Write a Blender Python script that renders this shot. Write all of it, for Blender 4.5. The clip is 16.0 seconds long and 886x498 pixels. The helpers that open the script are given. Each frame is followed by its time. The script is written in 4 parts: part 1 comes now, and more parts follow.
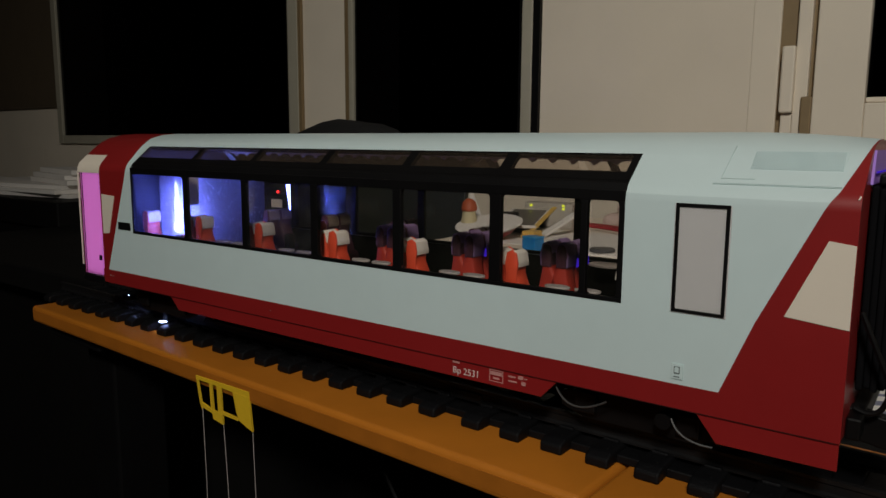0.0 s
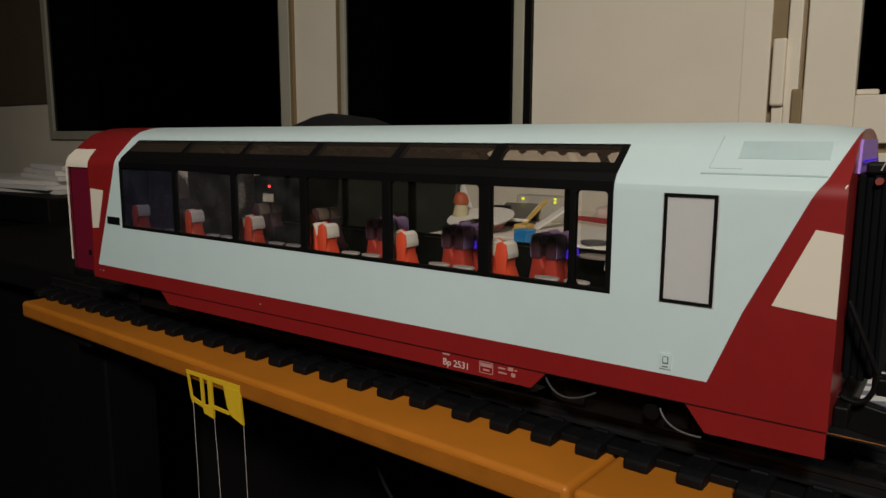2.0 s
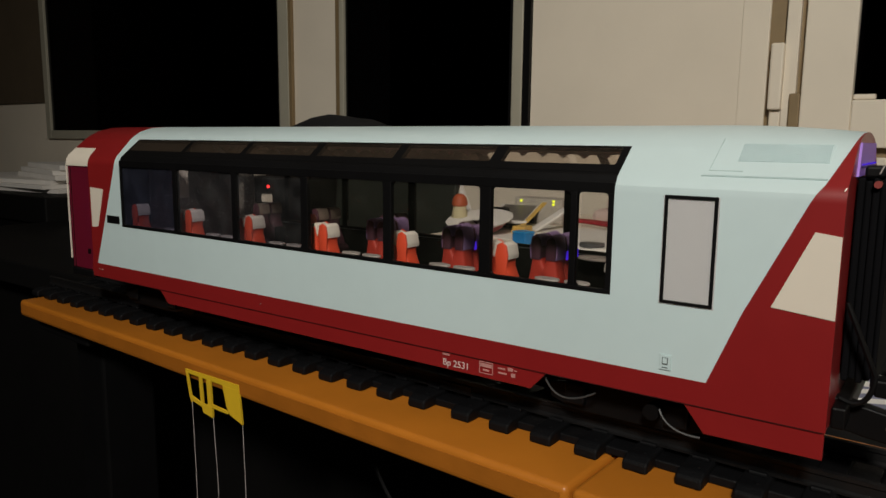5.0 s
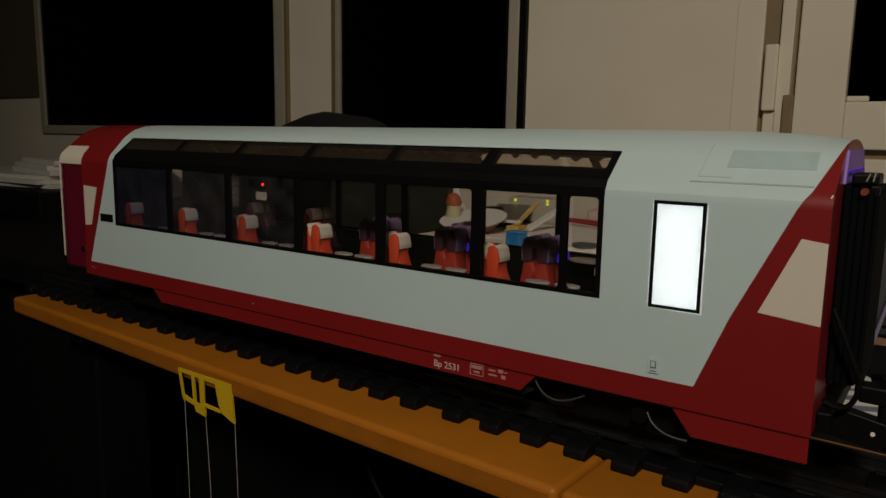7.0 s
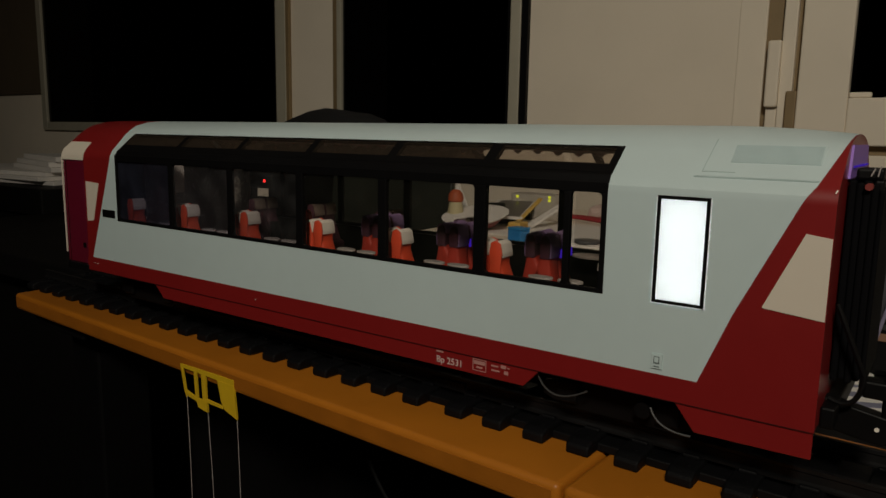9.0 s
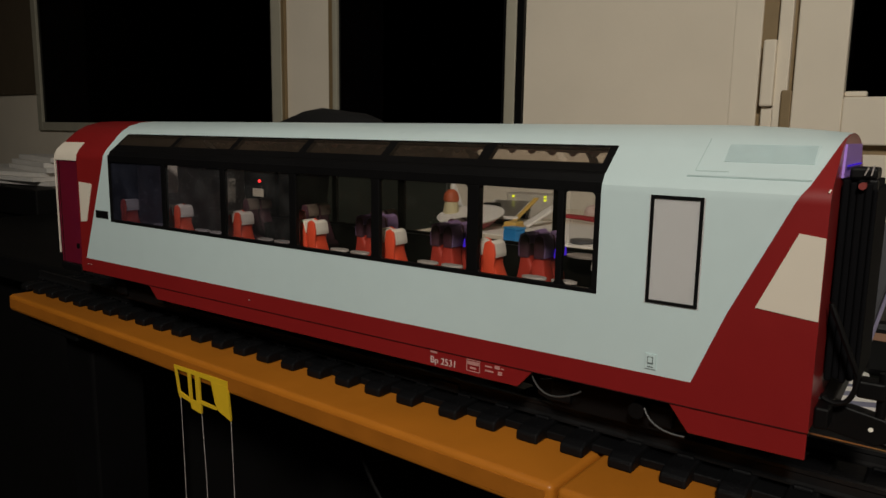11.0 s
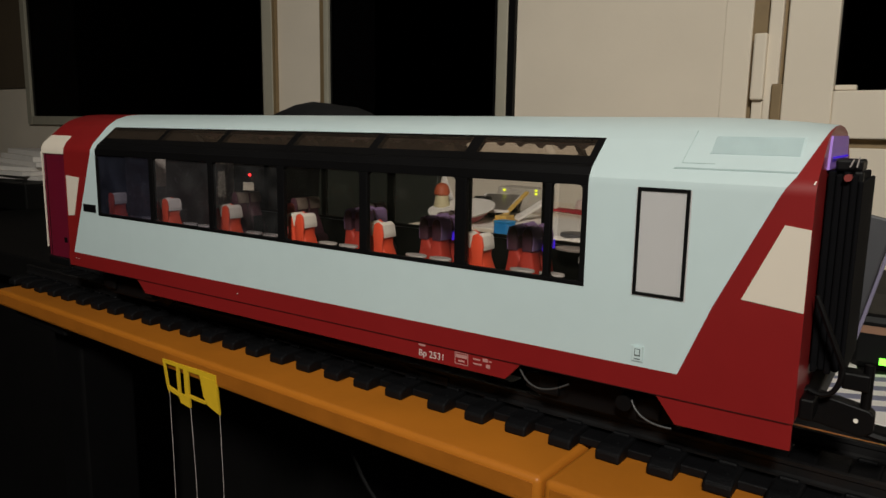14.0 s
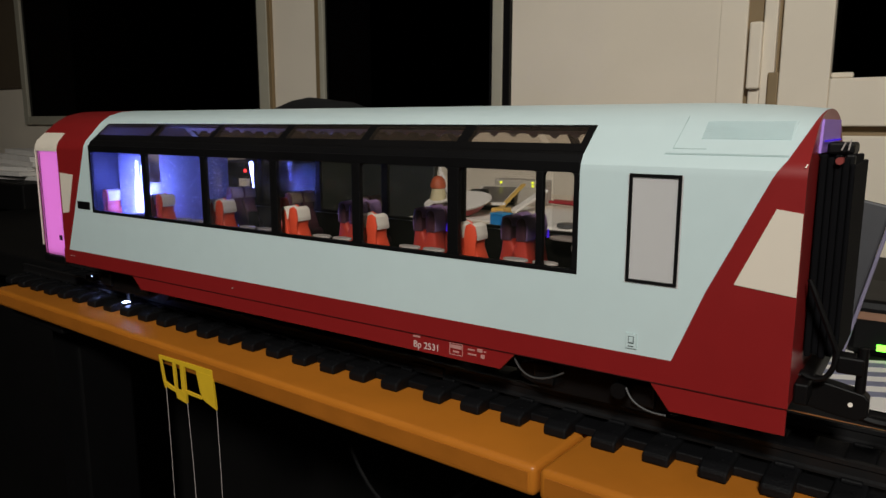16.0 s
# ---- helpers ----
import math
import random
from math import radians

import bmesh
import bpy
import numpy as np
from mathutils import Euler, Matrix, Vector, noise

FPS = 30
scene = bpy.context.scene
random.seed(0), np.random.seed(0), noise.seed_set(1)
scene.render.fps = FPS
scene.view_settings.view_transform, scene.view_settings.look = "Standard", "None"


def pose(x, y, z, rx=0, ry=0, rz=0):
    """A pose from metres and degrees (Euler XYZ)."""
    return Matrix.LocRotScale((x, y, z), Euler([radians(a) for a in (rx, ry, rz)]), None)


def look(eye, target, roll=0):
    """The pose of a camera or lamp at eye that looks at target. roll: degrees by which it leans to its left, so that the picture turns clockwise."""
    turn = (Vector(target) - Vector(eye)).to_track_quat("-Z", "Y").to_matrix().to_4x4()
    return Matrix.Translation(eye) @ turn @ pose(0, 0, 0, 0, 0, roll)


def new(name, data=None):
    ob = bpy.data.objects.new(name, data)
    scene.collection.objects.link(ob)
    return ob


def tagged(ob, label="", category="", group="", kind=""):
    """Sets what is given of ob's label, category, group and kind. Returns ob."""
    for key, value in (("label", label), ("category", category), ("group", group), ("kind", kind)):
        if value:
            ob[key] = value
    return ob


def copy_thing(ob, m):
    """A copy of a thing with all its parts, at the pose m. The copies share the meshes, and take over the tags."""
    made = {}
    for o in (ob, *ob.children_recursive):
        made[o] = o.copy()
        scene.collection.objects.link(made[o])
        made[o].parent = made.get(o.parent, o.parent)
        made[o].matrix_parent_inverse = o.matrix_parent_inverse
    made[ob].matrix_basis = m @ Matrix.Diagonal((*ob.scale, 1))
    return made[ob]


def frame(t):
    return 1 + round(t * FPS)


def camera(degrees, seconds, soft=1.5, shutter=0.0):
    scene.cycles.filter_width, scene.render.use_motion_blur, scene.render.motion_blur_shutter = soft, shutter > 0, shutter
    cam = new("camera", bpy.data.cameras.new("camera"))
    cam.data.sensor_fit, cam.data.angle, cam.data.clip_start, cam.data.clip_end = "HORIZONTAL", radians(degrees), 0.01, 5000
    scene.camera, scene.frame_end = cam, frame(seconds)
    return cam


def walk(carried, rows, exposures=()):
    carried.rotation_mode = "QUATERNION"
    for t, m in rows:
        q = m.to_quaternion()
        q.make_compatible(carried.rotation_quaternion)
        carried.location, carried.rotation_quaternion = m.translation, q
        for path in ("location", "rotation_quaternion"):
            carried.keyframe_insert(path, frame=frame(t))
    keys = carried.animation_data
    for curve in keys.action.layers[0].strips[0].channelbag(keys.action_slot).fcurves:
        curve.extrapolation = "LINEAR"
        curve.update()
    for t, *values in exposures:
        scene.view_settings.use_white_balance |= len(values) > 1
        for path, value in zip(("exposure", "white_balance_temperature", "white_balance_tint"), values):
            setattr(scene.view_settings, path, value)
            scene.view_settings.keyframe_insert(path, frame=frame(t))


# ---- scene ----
cam = camera(63.0, 16.0, soft=1.5)
PATH = [
    (0, (0.662, -0.335, 0.177), (-0.512, 1.258, -0.113), 0.4),
    (0.5, (0.663, -0.334, 0.176), (-0.505, 1.262, -0.119), 0.3),
    (1, (0.663, -0.335, 0.176), (-0.501, 1.264, -0.122), 0.3),
    (1.5, (0.663, -0.334, 0.176), (-0.5, 1.265, -0.124), 0.3),
    (2, (0.664, -0.333, 0.175), (-0.496, 1.268, -0.128), 0.2),
    (2.5, (0.664, -0.333, 0.176), (-0.491, 1.27, -0.128), 0.3),
    (3, (0.664, -0.333, 0.176), (-0.496, 1.268, -0.127), 0.2),
    (3.5, (0.665, -0.334, 0.176), (-0.497, 1.265, -0.128), -0.0),
    (4, (0.665, -0.336, 0.177), (-0.5, 1.261, -0.125), 0.3),
    (4.2, (0.663, -0.336, 0.174), (-0.498, 1.267, -0.118), 0.4),
    (6.5, (0.665, -0.336, 0.177), (-0.478, 1.276, -0.13), 0.8),
    (7, (0.666, -0.336, 0.178), (-0.476, 1.277, -0.129), 1.0),
    (7.5, (0.666, -0.336, 0.178), (-0.473, 1.279, -0.13), 1.0),
    (8, (0.665, -0.335, 0.178), (-0.472, 1.28, -0.131), 1.1),
    (8.5, (0.665, -0.335, 0.178), (-0.476, 1.278, -0.131), 1.1),
    (9, (0.665, -0.336, 0.177), (-0.479, 1.274, -0.138), 1.0),
    (11.5, (0.666, -0.333, 0.177), (-0.47, 1.282, -0.139), 0.9),
    (12, (0.666, -0.334, 0.176), (-0.469, 1.282, -0.143), 0.9),
    (12.5, (0.666, -0.334, 0.176), (-0.468, 1.281, -0.145), 0.9),
    (13, (0.666, -0.334, 0.176), (-0.467, 1.282, -0.143), 0.9),
    (13.5, (0.666, -0.334, 0.176), (-0.466, 1.283, -0.146), 0.9),
    (14, (0.668, -0.331, 0.176), (-0.453, 1.291, -0.154), 0.9),
    (14.5, (0.668, -0.331, 0.175), (-0.451, 1.294, -0.154), 0.8),
    (15, (0.668, -0.33, 0.174), (-0.454, 1.292, -0.16), 0.5),
    (15.5, (0.668, -0.329, 0.174), (-0.453, 1.291, -0.169), 0.4),
    (16, (0.671, -0.328, 0.173), (-0.45, 1.292, -0.169), 0.1),
]
EXPOSURES = [(0, -0.62, 6450, 10), (0.9, -0.70, 6550, 10), (1.2, -0.62, 6850, 10), (1.6, -0.50, 6800, 10), (2.0, -0.20, 6550, 10), (3.5, -0.10, 6500, 10),
             (5.6, -0.08, 6500, 10), (6.3, -1.03, 7100, 10), (10.5, -1.03, 7100, 10), (11.3, -0.08, 6500, 10), (15.6, -0.08, 6500, 10), (16, -0.05, 6350, 10)]
walk(cam, [(t, look(eye, target, roll)) for t, eye, target, roll in PATH], EXPOSURES)

# ---- light ----
world = bpy.data.worlds.new("night")
world.use_nodes = True
world.node_tree.nodes["Background"].inputs[0].default_value = (0.010, 0.012, 0.02, 1)
world.node_tree.nodes["Background"].inputs[1].default_value = 0.4
scene.world = world


def area(name, eye, target, power, size, color, spread):
    lamp = bpy.data.lights.new(name, "AREA")
    lamp.energy, lamp.shape, lamp.size, lamp.color = power, "DISK", size, color
    lamp.spread = radians(spread)
    ob = new(name, lamp)
    ob.matrix_world = look(eye, target)
    return ob


area("room_lamp_light", (1.15, -1.45, 1.30), (0.34, 0.38, 0.18), 12.6, 0.30, (1.0, 0.965, 0.87), 105)


# ---- materials ----
def material(name, color, rough=0.5, metal=0.0, vary=0.12, scale=40.0, bump=0.0, bump_scale=200.0, spec=0.5, coat=0.0):
    m = bpy.data.materials.new(name)
    m.use_nodes = True
    nt = m.node_tree
    bsdf = nt.nodes["Principled BSDF"]
    bsdf.inputs["Roughness"].default_value = rough
    bsdf.inputs["Metallic"].default_value = metal
    bsdf.inputs["Specular IOR Level"].default_value = spec
    bsdf.inputs["Coat Weight"].default_value = coat
    bsdf.inputs["Coat Roughness"].default_value = 0.15
    coord = nt.nodes.new("ShaderNodeTexCoord")
    grain = nt.nodes.new("ShaderNodeTexNoise")
    grain.inputs["Scale"].default_value = scale
    grain.inputs["Detail"].default_value = 6
    stain = nt.nodes.new("ShaderNodeTexNoise")
    stain.inputs["Scale"].default_value = scale * 0.13
    stain.inputs["Detail"].default_value = 3
    nt.links.new(coord.outputs["Object"], grain.inputs["Vector"])
    nt.links.new(coord.outputs["Object"], stain.inputs["Vector"])
    both = nt.nodes.new("ShaderNodeMath")
    both.operation = "ADD"
    nt.links.new(grain.outputs["Fac"], both.inputs[0])
    nt.links.new(stain.outputs["Fac"], both.inputs[1])
    ramp = nt.nodes.new("ShaderNodeMapRange")
    ramp.inputs["From Min"].default_value, ramp.inputs["From Max"].default_value = 0.6, 1.4
    ramp.inputs["To Min"].default_value, ramp.inputs["To Max"].default_value = 1 - vary, 1 + vary
    nt.links.new(both.outputs[0], ramp.inputs["Value"])
    tint = nt.nodes.new("ShaderNodeVectorMath")
    tint.operation = "SCALE"
    tint.inputs[0].default_value = color[:3]
    nt.links.new(ramp.outputs[0], tint.inputs["Scale"])
    nt.links.new(tint.outputs[0], bsdf.inputs["Base Color"])
    gloss = nt.nodes.new("ShaderNodeMapRange")
    gloss.inputs["To Min"].default_value, gloss.inputs["To Max"].default_value = max(0.02, rough - 0.08), min(1, rough + 0.08)
    nt.links.new(stain.outputs["Fac"], gloss.inputs["Value"])
    nt.links.new(gloss.outputs[0], bsdf.inputs["Roughness"])
    if bump:
        fine = nt.nodes.new("ShaderNodeTexNoise")
        fine.inputs["Scale"].default_value = bump_scale
        fine.inputs["Detail"].default_value = 4
        nt.links.new(coord.outputs["Object"], fine.inputs["Vector"])
        b = nt.nodes.new("ShaderNodeBump")
        b.inputs["Strength"].default_value = bump
        b.inputs["Distance"].default_value = 0.001
        nt.links.new(fine.outputs["Fac"], b.inputs["Height"])
        nt.links.new(b.outputs[0], bsdf.inputs["Normal"])
    return m


def glow(name, color, strength):
    m = bpy.data.materials.new(name)
    m.use_nodes = True
    nt = m.node_tree
    nt.nodes.remove(nt.nodes["Principled BSDF"])
    e = nt.nodes.new("ShaderNodeEmission")
    e.inputs[0].default_value = (*color, 1)
    e.inputs[1].default_value = strength
    nt.links.new(e.outputs[0], nt.nodes["Material Output"].inputs[0])
    return m


def clear(name, tint, gloss=0.05, haze=0.0, haze_color=(0.8, 0.8, 0.8), grain=420, low=0.3, high=4.0, forward=0.5, specks=(0.4, 0.75)):
    """Thin clear plastic or glass: what is behind shows through, tinted, with a mirror sheen and a little dust."""
    m = bpy.data.materials.new(name)
    m.use_nodes = True
    nt = m.node_tree
    nt.nodes.remove(nt.nodes["Principled BSDF"])
    t = nt.nodes.new("ShaderNodeBsdfTransparent")
    t.inputs[0].default_value = (*tint, 1)
    g = nt.nodes.new("ShaderNodeBsdfGlossy")
    g.inputs["Roughness"].default_value = gloss
    facing = nt.nodes.new("ShaderNodeLayerWeight")
    facing.inputs[0].default_value = 0.5
    steep = nt.nodes.new("ShaderNodeMath")
    steep.operation = "POWER"
    steep.inputs[1].default_value = 5.0
    nt.links.new(facing.outputs["Facing"], steep.inputs[0])
    f = nt.nodes.new("ShaderNodeMath")
    f.operation = "MULTIPLY_ADD"
    f.inputs[1].default_value, f.inputs[2].default_value = 0.6, 0.015
    nt.links.new(steep.outputs[0], f.inputs[0])
    mix = nt.nodes.new("ShaderNodeMixShader")
    nt.links.new(f.outputs[0], mix.inputs[0])
    nt.links.new(t.outputs[0], mix.inputs[1])
    nt.links.new(g.outputs[0], mix.inputs[2])
    out = mix
    if haze:
        d = nt.nodes.new("ShaderNodeBsdfDiffuse")
        d.inputs[0].default_value = (*haze_color, 1)
        tr = nt.nodes.new("ShaderNodeBsdfTranslucent")
        tr.inputs[0].default_value = (*haze_color, 1)
        dust = nt.nodes.new("ShaderNodeMixShader")
        dust.inputs[0].default_value = forward
        nt.links.new(d.outputs[0], dust.inputs[1])
        nt.links.new(tr.outputs[0], dust.inputs[2])
        coord = nt.nodes.new("ShaderNodeTexCoord")
        n = nt.nodes.new("ShaderNodeTexNoise")
        n.inputs["Scale"].default_value = grain
        n.inputs["Detail"].default_value = 8
        nt.links.new(coord.outputs["Object"], n.inputs["Vector"])
        r = nt.nodes.new("ShaderNodeMapRange")
        r.inputs["From Min"].default_value, r.inputs["From Max"].default_value = specks
        r.inputs["To Min"].default_value, r.inputs["To Max"].default_value = haze * low, haze * high
        nt.links.new(n.outputs["Fac"], r.inputs["Value"])
        out = nt.nodes.new("ShaderNodeMixShader")
        nt.links.new(r.outputs[0], out.inputs[0])
        nt.links.new(mix.outputs[0], out.inputs[1])
        nt.links.new(dust.outputs[0], out.inputs[2])
    nt.links.new(out.outputs[0], nt.nodes["Material Output"].inputs[0])
    return m


def milky(name, color, through_color, share):
    """Milky plastic: scatters what falls on it and lets light from behind through."""
    m = bpy.data.materials.new(name)
    m.use_nodes = True
    nt = m.node_tree
    nt.nodes.remove(nt.nodes["Principled BSDF"])
    d = nt.nodes.new("ShaderNodeBsdfDiffuse")
    d.inputs[0].default_value = (*color, 1)
    t = nt.nodes.new("ShaderNodeBsdfTranslucent")
    t.inputs[0].default_value = (*through_color, 1)
    mix = nt.nodes.new("ShaderNodeMixShader")
    mix.inputs[0].default_value = share
    nt.links.new(d.outputs[0], mix.inputs[1])
    nt.links.new(t.outputs[0], mix.inputs[2])
    nt.links.new(mix.outputs[0], nt.nodes["Material Output"].inputs[0])
    return m


M_WHITE = material("white_coach_paint", (0.575, 0.69, 0.70), 0.42, vary=0.03, scale=60, bump=0.03, bump_scale=900, coat=0.15)
M_RED = material("red_coach_paint", (0.24, 0.012, 0.0125), 0.38, vary=0.06, scale=60, bump=0.03, bump_scale=900, coat=0.22)
M_JOINT = material("dark_red_shaded_joint", (0.045, 0.006, 0.006), 0.6, vary=0.1)
M_CREAM = material("cream_paint", (0.72, 0.64, 0.54), 0.5, vary=0.03, scale=60)
M_GREY = material("grey_paint", (0.535, 0.65, 0.66), 0.5, vary=0.04, scale=120)
M_LINE = material("shadow_gap_paint", (0.46, 0.57, 0.57), 0.6, vary=0.05)
M_RIM = material("dark_grey_outline", (0.10, 0.13, 0.13), 0.6, vary=0.05)
M_BLACK = material("black_plastic", (0.0035, 0.0033, 0.0036), 0.5, spec=0.18, vary=0.2, scale=90, bump=0.1)
M_MATT = material("matt_black_lining", (0.006, 0.006, 0.006), 0.95, vary=0.1, spec=0.05)
M_BELLOWS = material("black_bellows_rubber", (0.0022, 0.0022, 0.0030), 0.8, vary=0.2, spec=0.1)
M_SLEEPER = material("black_sleeper_plastic", (0.0035, 0.0035, 0.0042), 0.55, spec=0.17, vary=0.25, scale=150, bump=0.35, bump_scale=700)
M_RAIL = material("weathered_rail", (0.007, 0.0065, 0.007), 0.5, metal=0.3, vary=0.25, scale=120, bump=0.2)
M_ORANGE = material("orange_lacquered_board", (0.46, 0.152, 0.014), 0.42, vary=0.14, scale=22, bump=0.16, bump_scale=160, spec=0.3, coat=0.15)
M_EDGE = material("brown_front_edge", (0.35, 0.112, 0.011), 0.5, vary=0.2, scale=30, bump=0.25, bump_scale=200, spec=0.25)
M_SEAT = material("red_orange_seat_plastic", (0.80, 0.085, 0.035), 0.45, vary=0.06, scale=200, bump=0.05)
# seat red darkened for the dimmer middle row
M_SEAT_DIM = material("dimmed_red_seat_plastic", (0.46, 0.045, 0.028), 0.5, vary=0.10, scale=120, bump=0.05)
M_COVER = material("white_headrest_cover", (0.86, 0.80, 0.72), 0.7, vary=0.04, scale=300, bump=0.1)
# headrest cover colour darkened for shade on the far seats
M_COVER_SHADED = material("shaded_headrest_cover", (0.24, 0.19, 0.165), 0.75, vary=0.08, scale=300, bump=0.1)
# cover colour carries the violet light on the middle row
M_COVER_VIOLET = material("violet_lit_headrest_cover", (0.30, 0.20, 0.42), 0.7, vary=0.06, scale=300, bump=0.1)
# seat colour darkened for shade on far seats and seat heads
M_SEAT_SHADED = material("shaded_seat_violet_grey", (0.085, 0.032, 0.05), 0.5, vary=0.1, scale=200)
M_TABLE = material("pale_grey_table_plastic", (0.42, 0.38, 0.36), 0.5, vary=0.06, scale=150)
M_COACH_FLOOR = material("brown_coach_floor", (0.10, 0.035, 0.03), 0.6, vary=0.2, scale=150)
M_PARTITION = material("dark_blue_grey_partition", (0.020, 0.022, 0.034), 0.5, vary=0.1, scale=80)
M_PANE = clear("tinted_coach_glass", (0.95, 0.94, 0.93), 0.02, haze=0.007, haze_color=(0.62, 0.66, 0.50), grain=35, low=0.5, high=1.8)
# the three panes nearest the door are tinted darker than the rest
M_PANE_DIM = clear("darker_coach_glass", (0.60, 0.59, 0.64), 0.02, haze=0.030, haze_color=(0.50, 0.55, 0.80), grain=60, low=0.6, high=1.6, forward=0.4)
M_PANE_DUSTY = clear("dusty_coach_glass", (0.80, 0.79, 0.82), 0.02, haze=0.026, grain=60, low=0.6, high=1.7, forward=0.5)
M_PANE_WORN = clear("slightly_dusty_coach_glass", (0.82, 0.81, 0.82), 0.02, haze=0.020, grain=60, low=0.5, high=1.8, forward=0.5)
M_SCREEN_GLASS = clear("dusty_clear_partition_plastic", (0.92, 0.92, 0.94), 0.03, haze=0.55, grain=420, low=0.8, high=1.6, forward=0.985, specks=(0.58, 0.66))
M_ROOFPANE = clear("brown_tinted_roof_glass", (0.93, 0.89, 0.85), 0.04, haze=0.045, haze_color=(0.55, 0.42, 0.32), grain=260, low=0.9, high=1.6)
M_FARROOF = clear("clear_roof_glass", (0.92, 0.90, 0.88), 0.04)
# dark tint stands in for the darkness behind these far panes
M_FARROOF_DARKENED = clear("darkened_roof_glass", (0.22, 0.19, 0.17), 0.04)
M_SCREEN = milky("milky_window_plastic", (0.725, 0.705, 0.70), (0.95, 0.95, 0.95), 0.4)
M_DOOR = milky("red_translucent_door_plastic", (0.20, 0.012, 0.03), (0.95, 0.66, 0.92), 0.5)
M_WIRE = material("grey_wire", (0.036, 0.036, 0.036), 0.5, vary=0.05)
M_YELLOW = material("yellow_sheet_plastic", (0.70, 0.44, 0.018), 0.5, vary=0.06, scale=120)
M_WALL = material("beige_wall_plaster", (0.78, 0.69, 0.57), 0.85, vary=0.05, scale=9, bump=0.25, bump_scale=120)
M_WALLDARK = material("brown_wall_fabric", (0.095, 0.068, 0.04), 0.9, vary=0.15, scale=14, bump=0.3)
M_FRAME = material("white_window_paint", (0.80, 0.71, 0.585), 0.5, vary=0.04, scale=12, bump=0.08, bump_scale=90)
M_STEEL = material("grey_window_metal", (0.42, 0.39, 0.31), 0.5, metal=0.0, vary=0.08, scale=30)
M_HINGE = material("brown_hinge_metal", (0.27, 0.19, 0.10), 0.5, metal=0.2, vary=0.12, scale=40)
M_NIGHT = clear("dark_window_glass", (0.06, 0.06, 0.07), 0.01)
M_FLOOR = material("dark_floor", (0.02, 0.018, 0.018), 0.6, vary=0.2, scale=12)
M_CEIL = material("white_ceiling_paint", (0.75, 0.72, 0.66), 0.9, vary=0.03, scale=8)
M_DESK = material("dark_desk_top", (0.005, 0.0046, 0.0046), 0.6, spec=0.15, vary=0.2, scale=25)
M_PAPER = material("white_paper", (0.78, 0.74, 0.70), 0.8, vary=0.04, scale=40)
M_INK = material("grey_print", (0.20, 0.20, 0.28), 0.8, vary=0.2, scale=120)
M_MARK = material("faded_pink_print", (0.50, 0.24, 0.22), 0.6, vary=0.15, scale=900)
M_LETTER = material("white_lettering", (0.66, 0.55, 0.52), 0.6, vary=0.02)
M_LED_BLUE = glow("blue_white_led", (0.16, 0.21, 1.0), 330.0)
M_REFLECTION_BLUE = glow("soft_blue_reflection", (0.20, 0.26, 1.0), 32.0)
M_COOL_GLOW = glow("cool_white_glow", (0.40, 0.50, 1.0), 40.0)
M_LED_PINK = glow("pink_led_panel", (1.0, 0.56, 0.98), 2.9)
M_LED_WHITE = glow("white_led_panel", (0.76, 0.91, 1.0), 11.5)
M_VIOLET_GLOW = glow("violet_glow", (0.10, 0.03, 1.0), 0.6)
M_LILAC = material("lilac_lit_wall_colour", (0.34, 0.17, 0.66), 0.5, vary=0.05)
M_LED_RED = glow("red_led", (1.0, 0.03, 0.03), 5.0)
M_LED_GREEN = glow("green_led", (0.18, 1.0, 0.05), 4.0)
M_LED_YELLOW = glow("yellow_led", (0.8, 0.9, 0.05), 1.6)


# ---- mesh tools ----
def thing(name, label, category, group="", kind="", at=None):
    ob = new(name)
    ob.empty_display_size = 0.02
    if at is not None:
        ob.matrix_world = at
    return tagged(ob, label, category, group, kind)


def link(name, bm, mat, parent=None, label=""):
    me = bpy.data.meshes.new(name)
    bmesh.ops.recalc_face_normals(bm, faces=bm.faces)
    bm.to_mesh(me)
    bm.free()
    me.materials.append(mat)
    ob = new(name, me)
    ob.parent = parent
    return tagged(ob, label)


def part(name, bm, mat, parent, label=""):
    return link(name, bm, mat, parent, label)


def smooth(ob, angle=40):
    me = ob.data
    for p in me.polygons:
        p.use_smooth = True
    me.set_sharp_from_angle(angle=radians(angle))
    return ob


def again(name, ob, parent, m):
    """Another object on the same mesh, at the pose m in its parent's space."""
    o = new(name, ob.data)
    o.parent = parent
    o.matrix_basis = m
    return o


def merge(bm, other):
    me = bpy.data.meshes.new("tmp")
    other.to_mesh(me)
    other.free()
    bm.from_mesh(me)
    bpy.data.meshes.remove(me)
    return bm


def box(x0, x1, y0, y1, z0, z1, bev=0.0, seg=2, bm=None):
    b = bmesh.new()
    bmesh.ops.create_cube(b, size=1.0)
    for v in b.verts:
        v.co = Vector(((x0 + x1) / 2 + v.co.x * (x1 - x0), (y0 + y1) / 2 + v.co.y * (y1 - y0), (z0 + z1) / 2 + v.co.z * (z1 - z0)))
    if bev:
        bmesh.ops.bevel(b, geom=b.edges[:], offset=bev, segments=seg, profile=0.5, affect="EDGES")
    return merge(bm, b) if bm else b


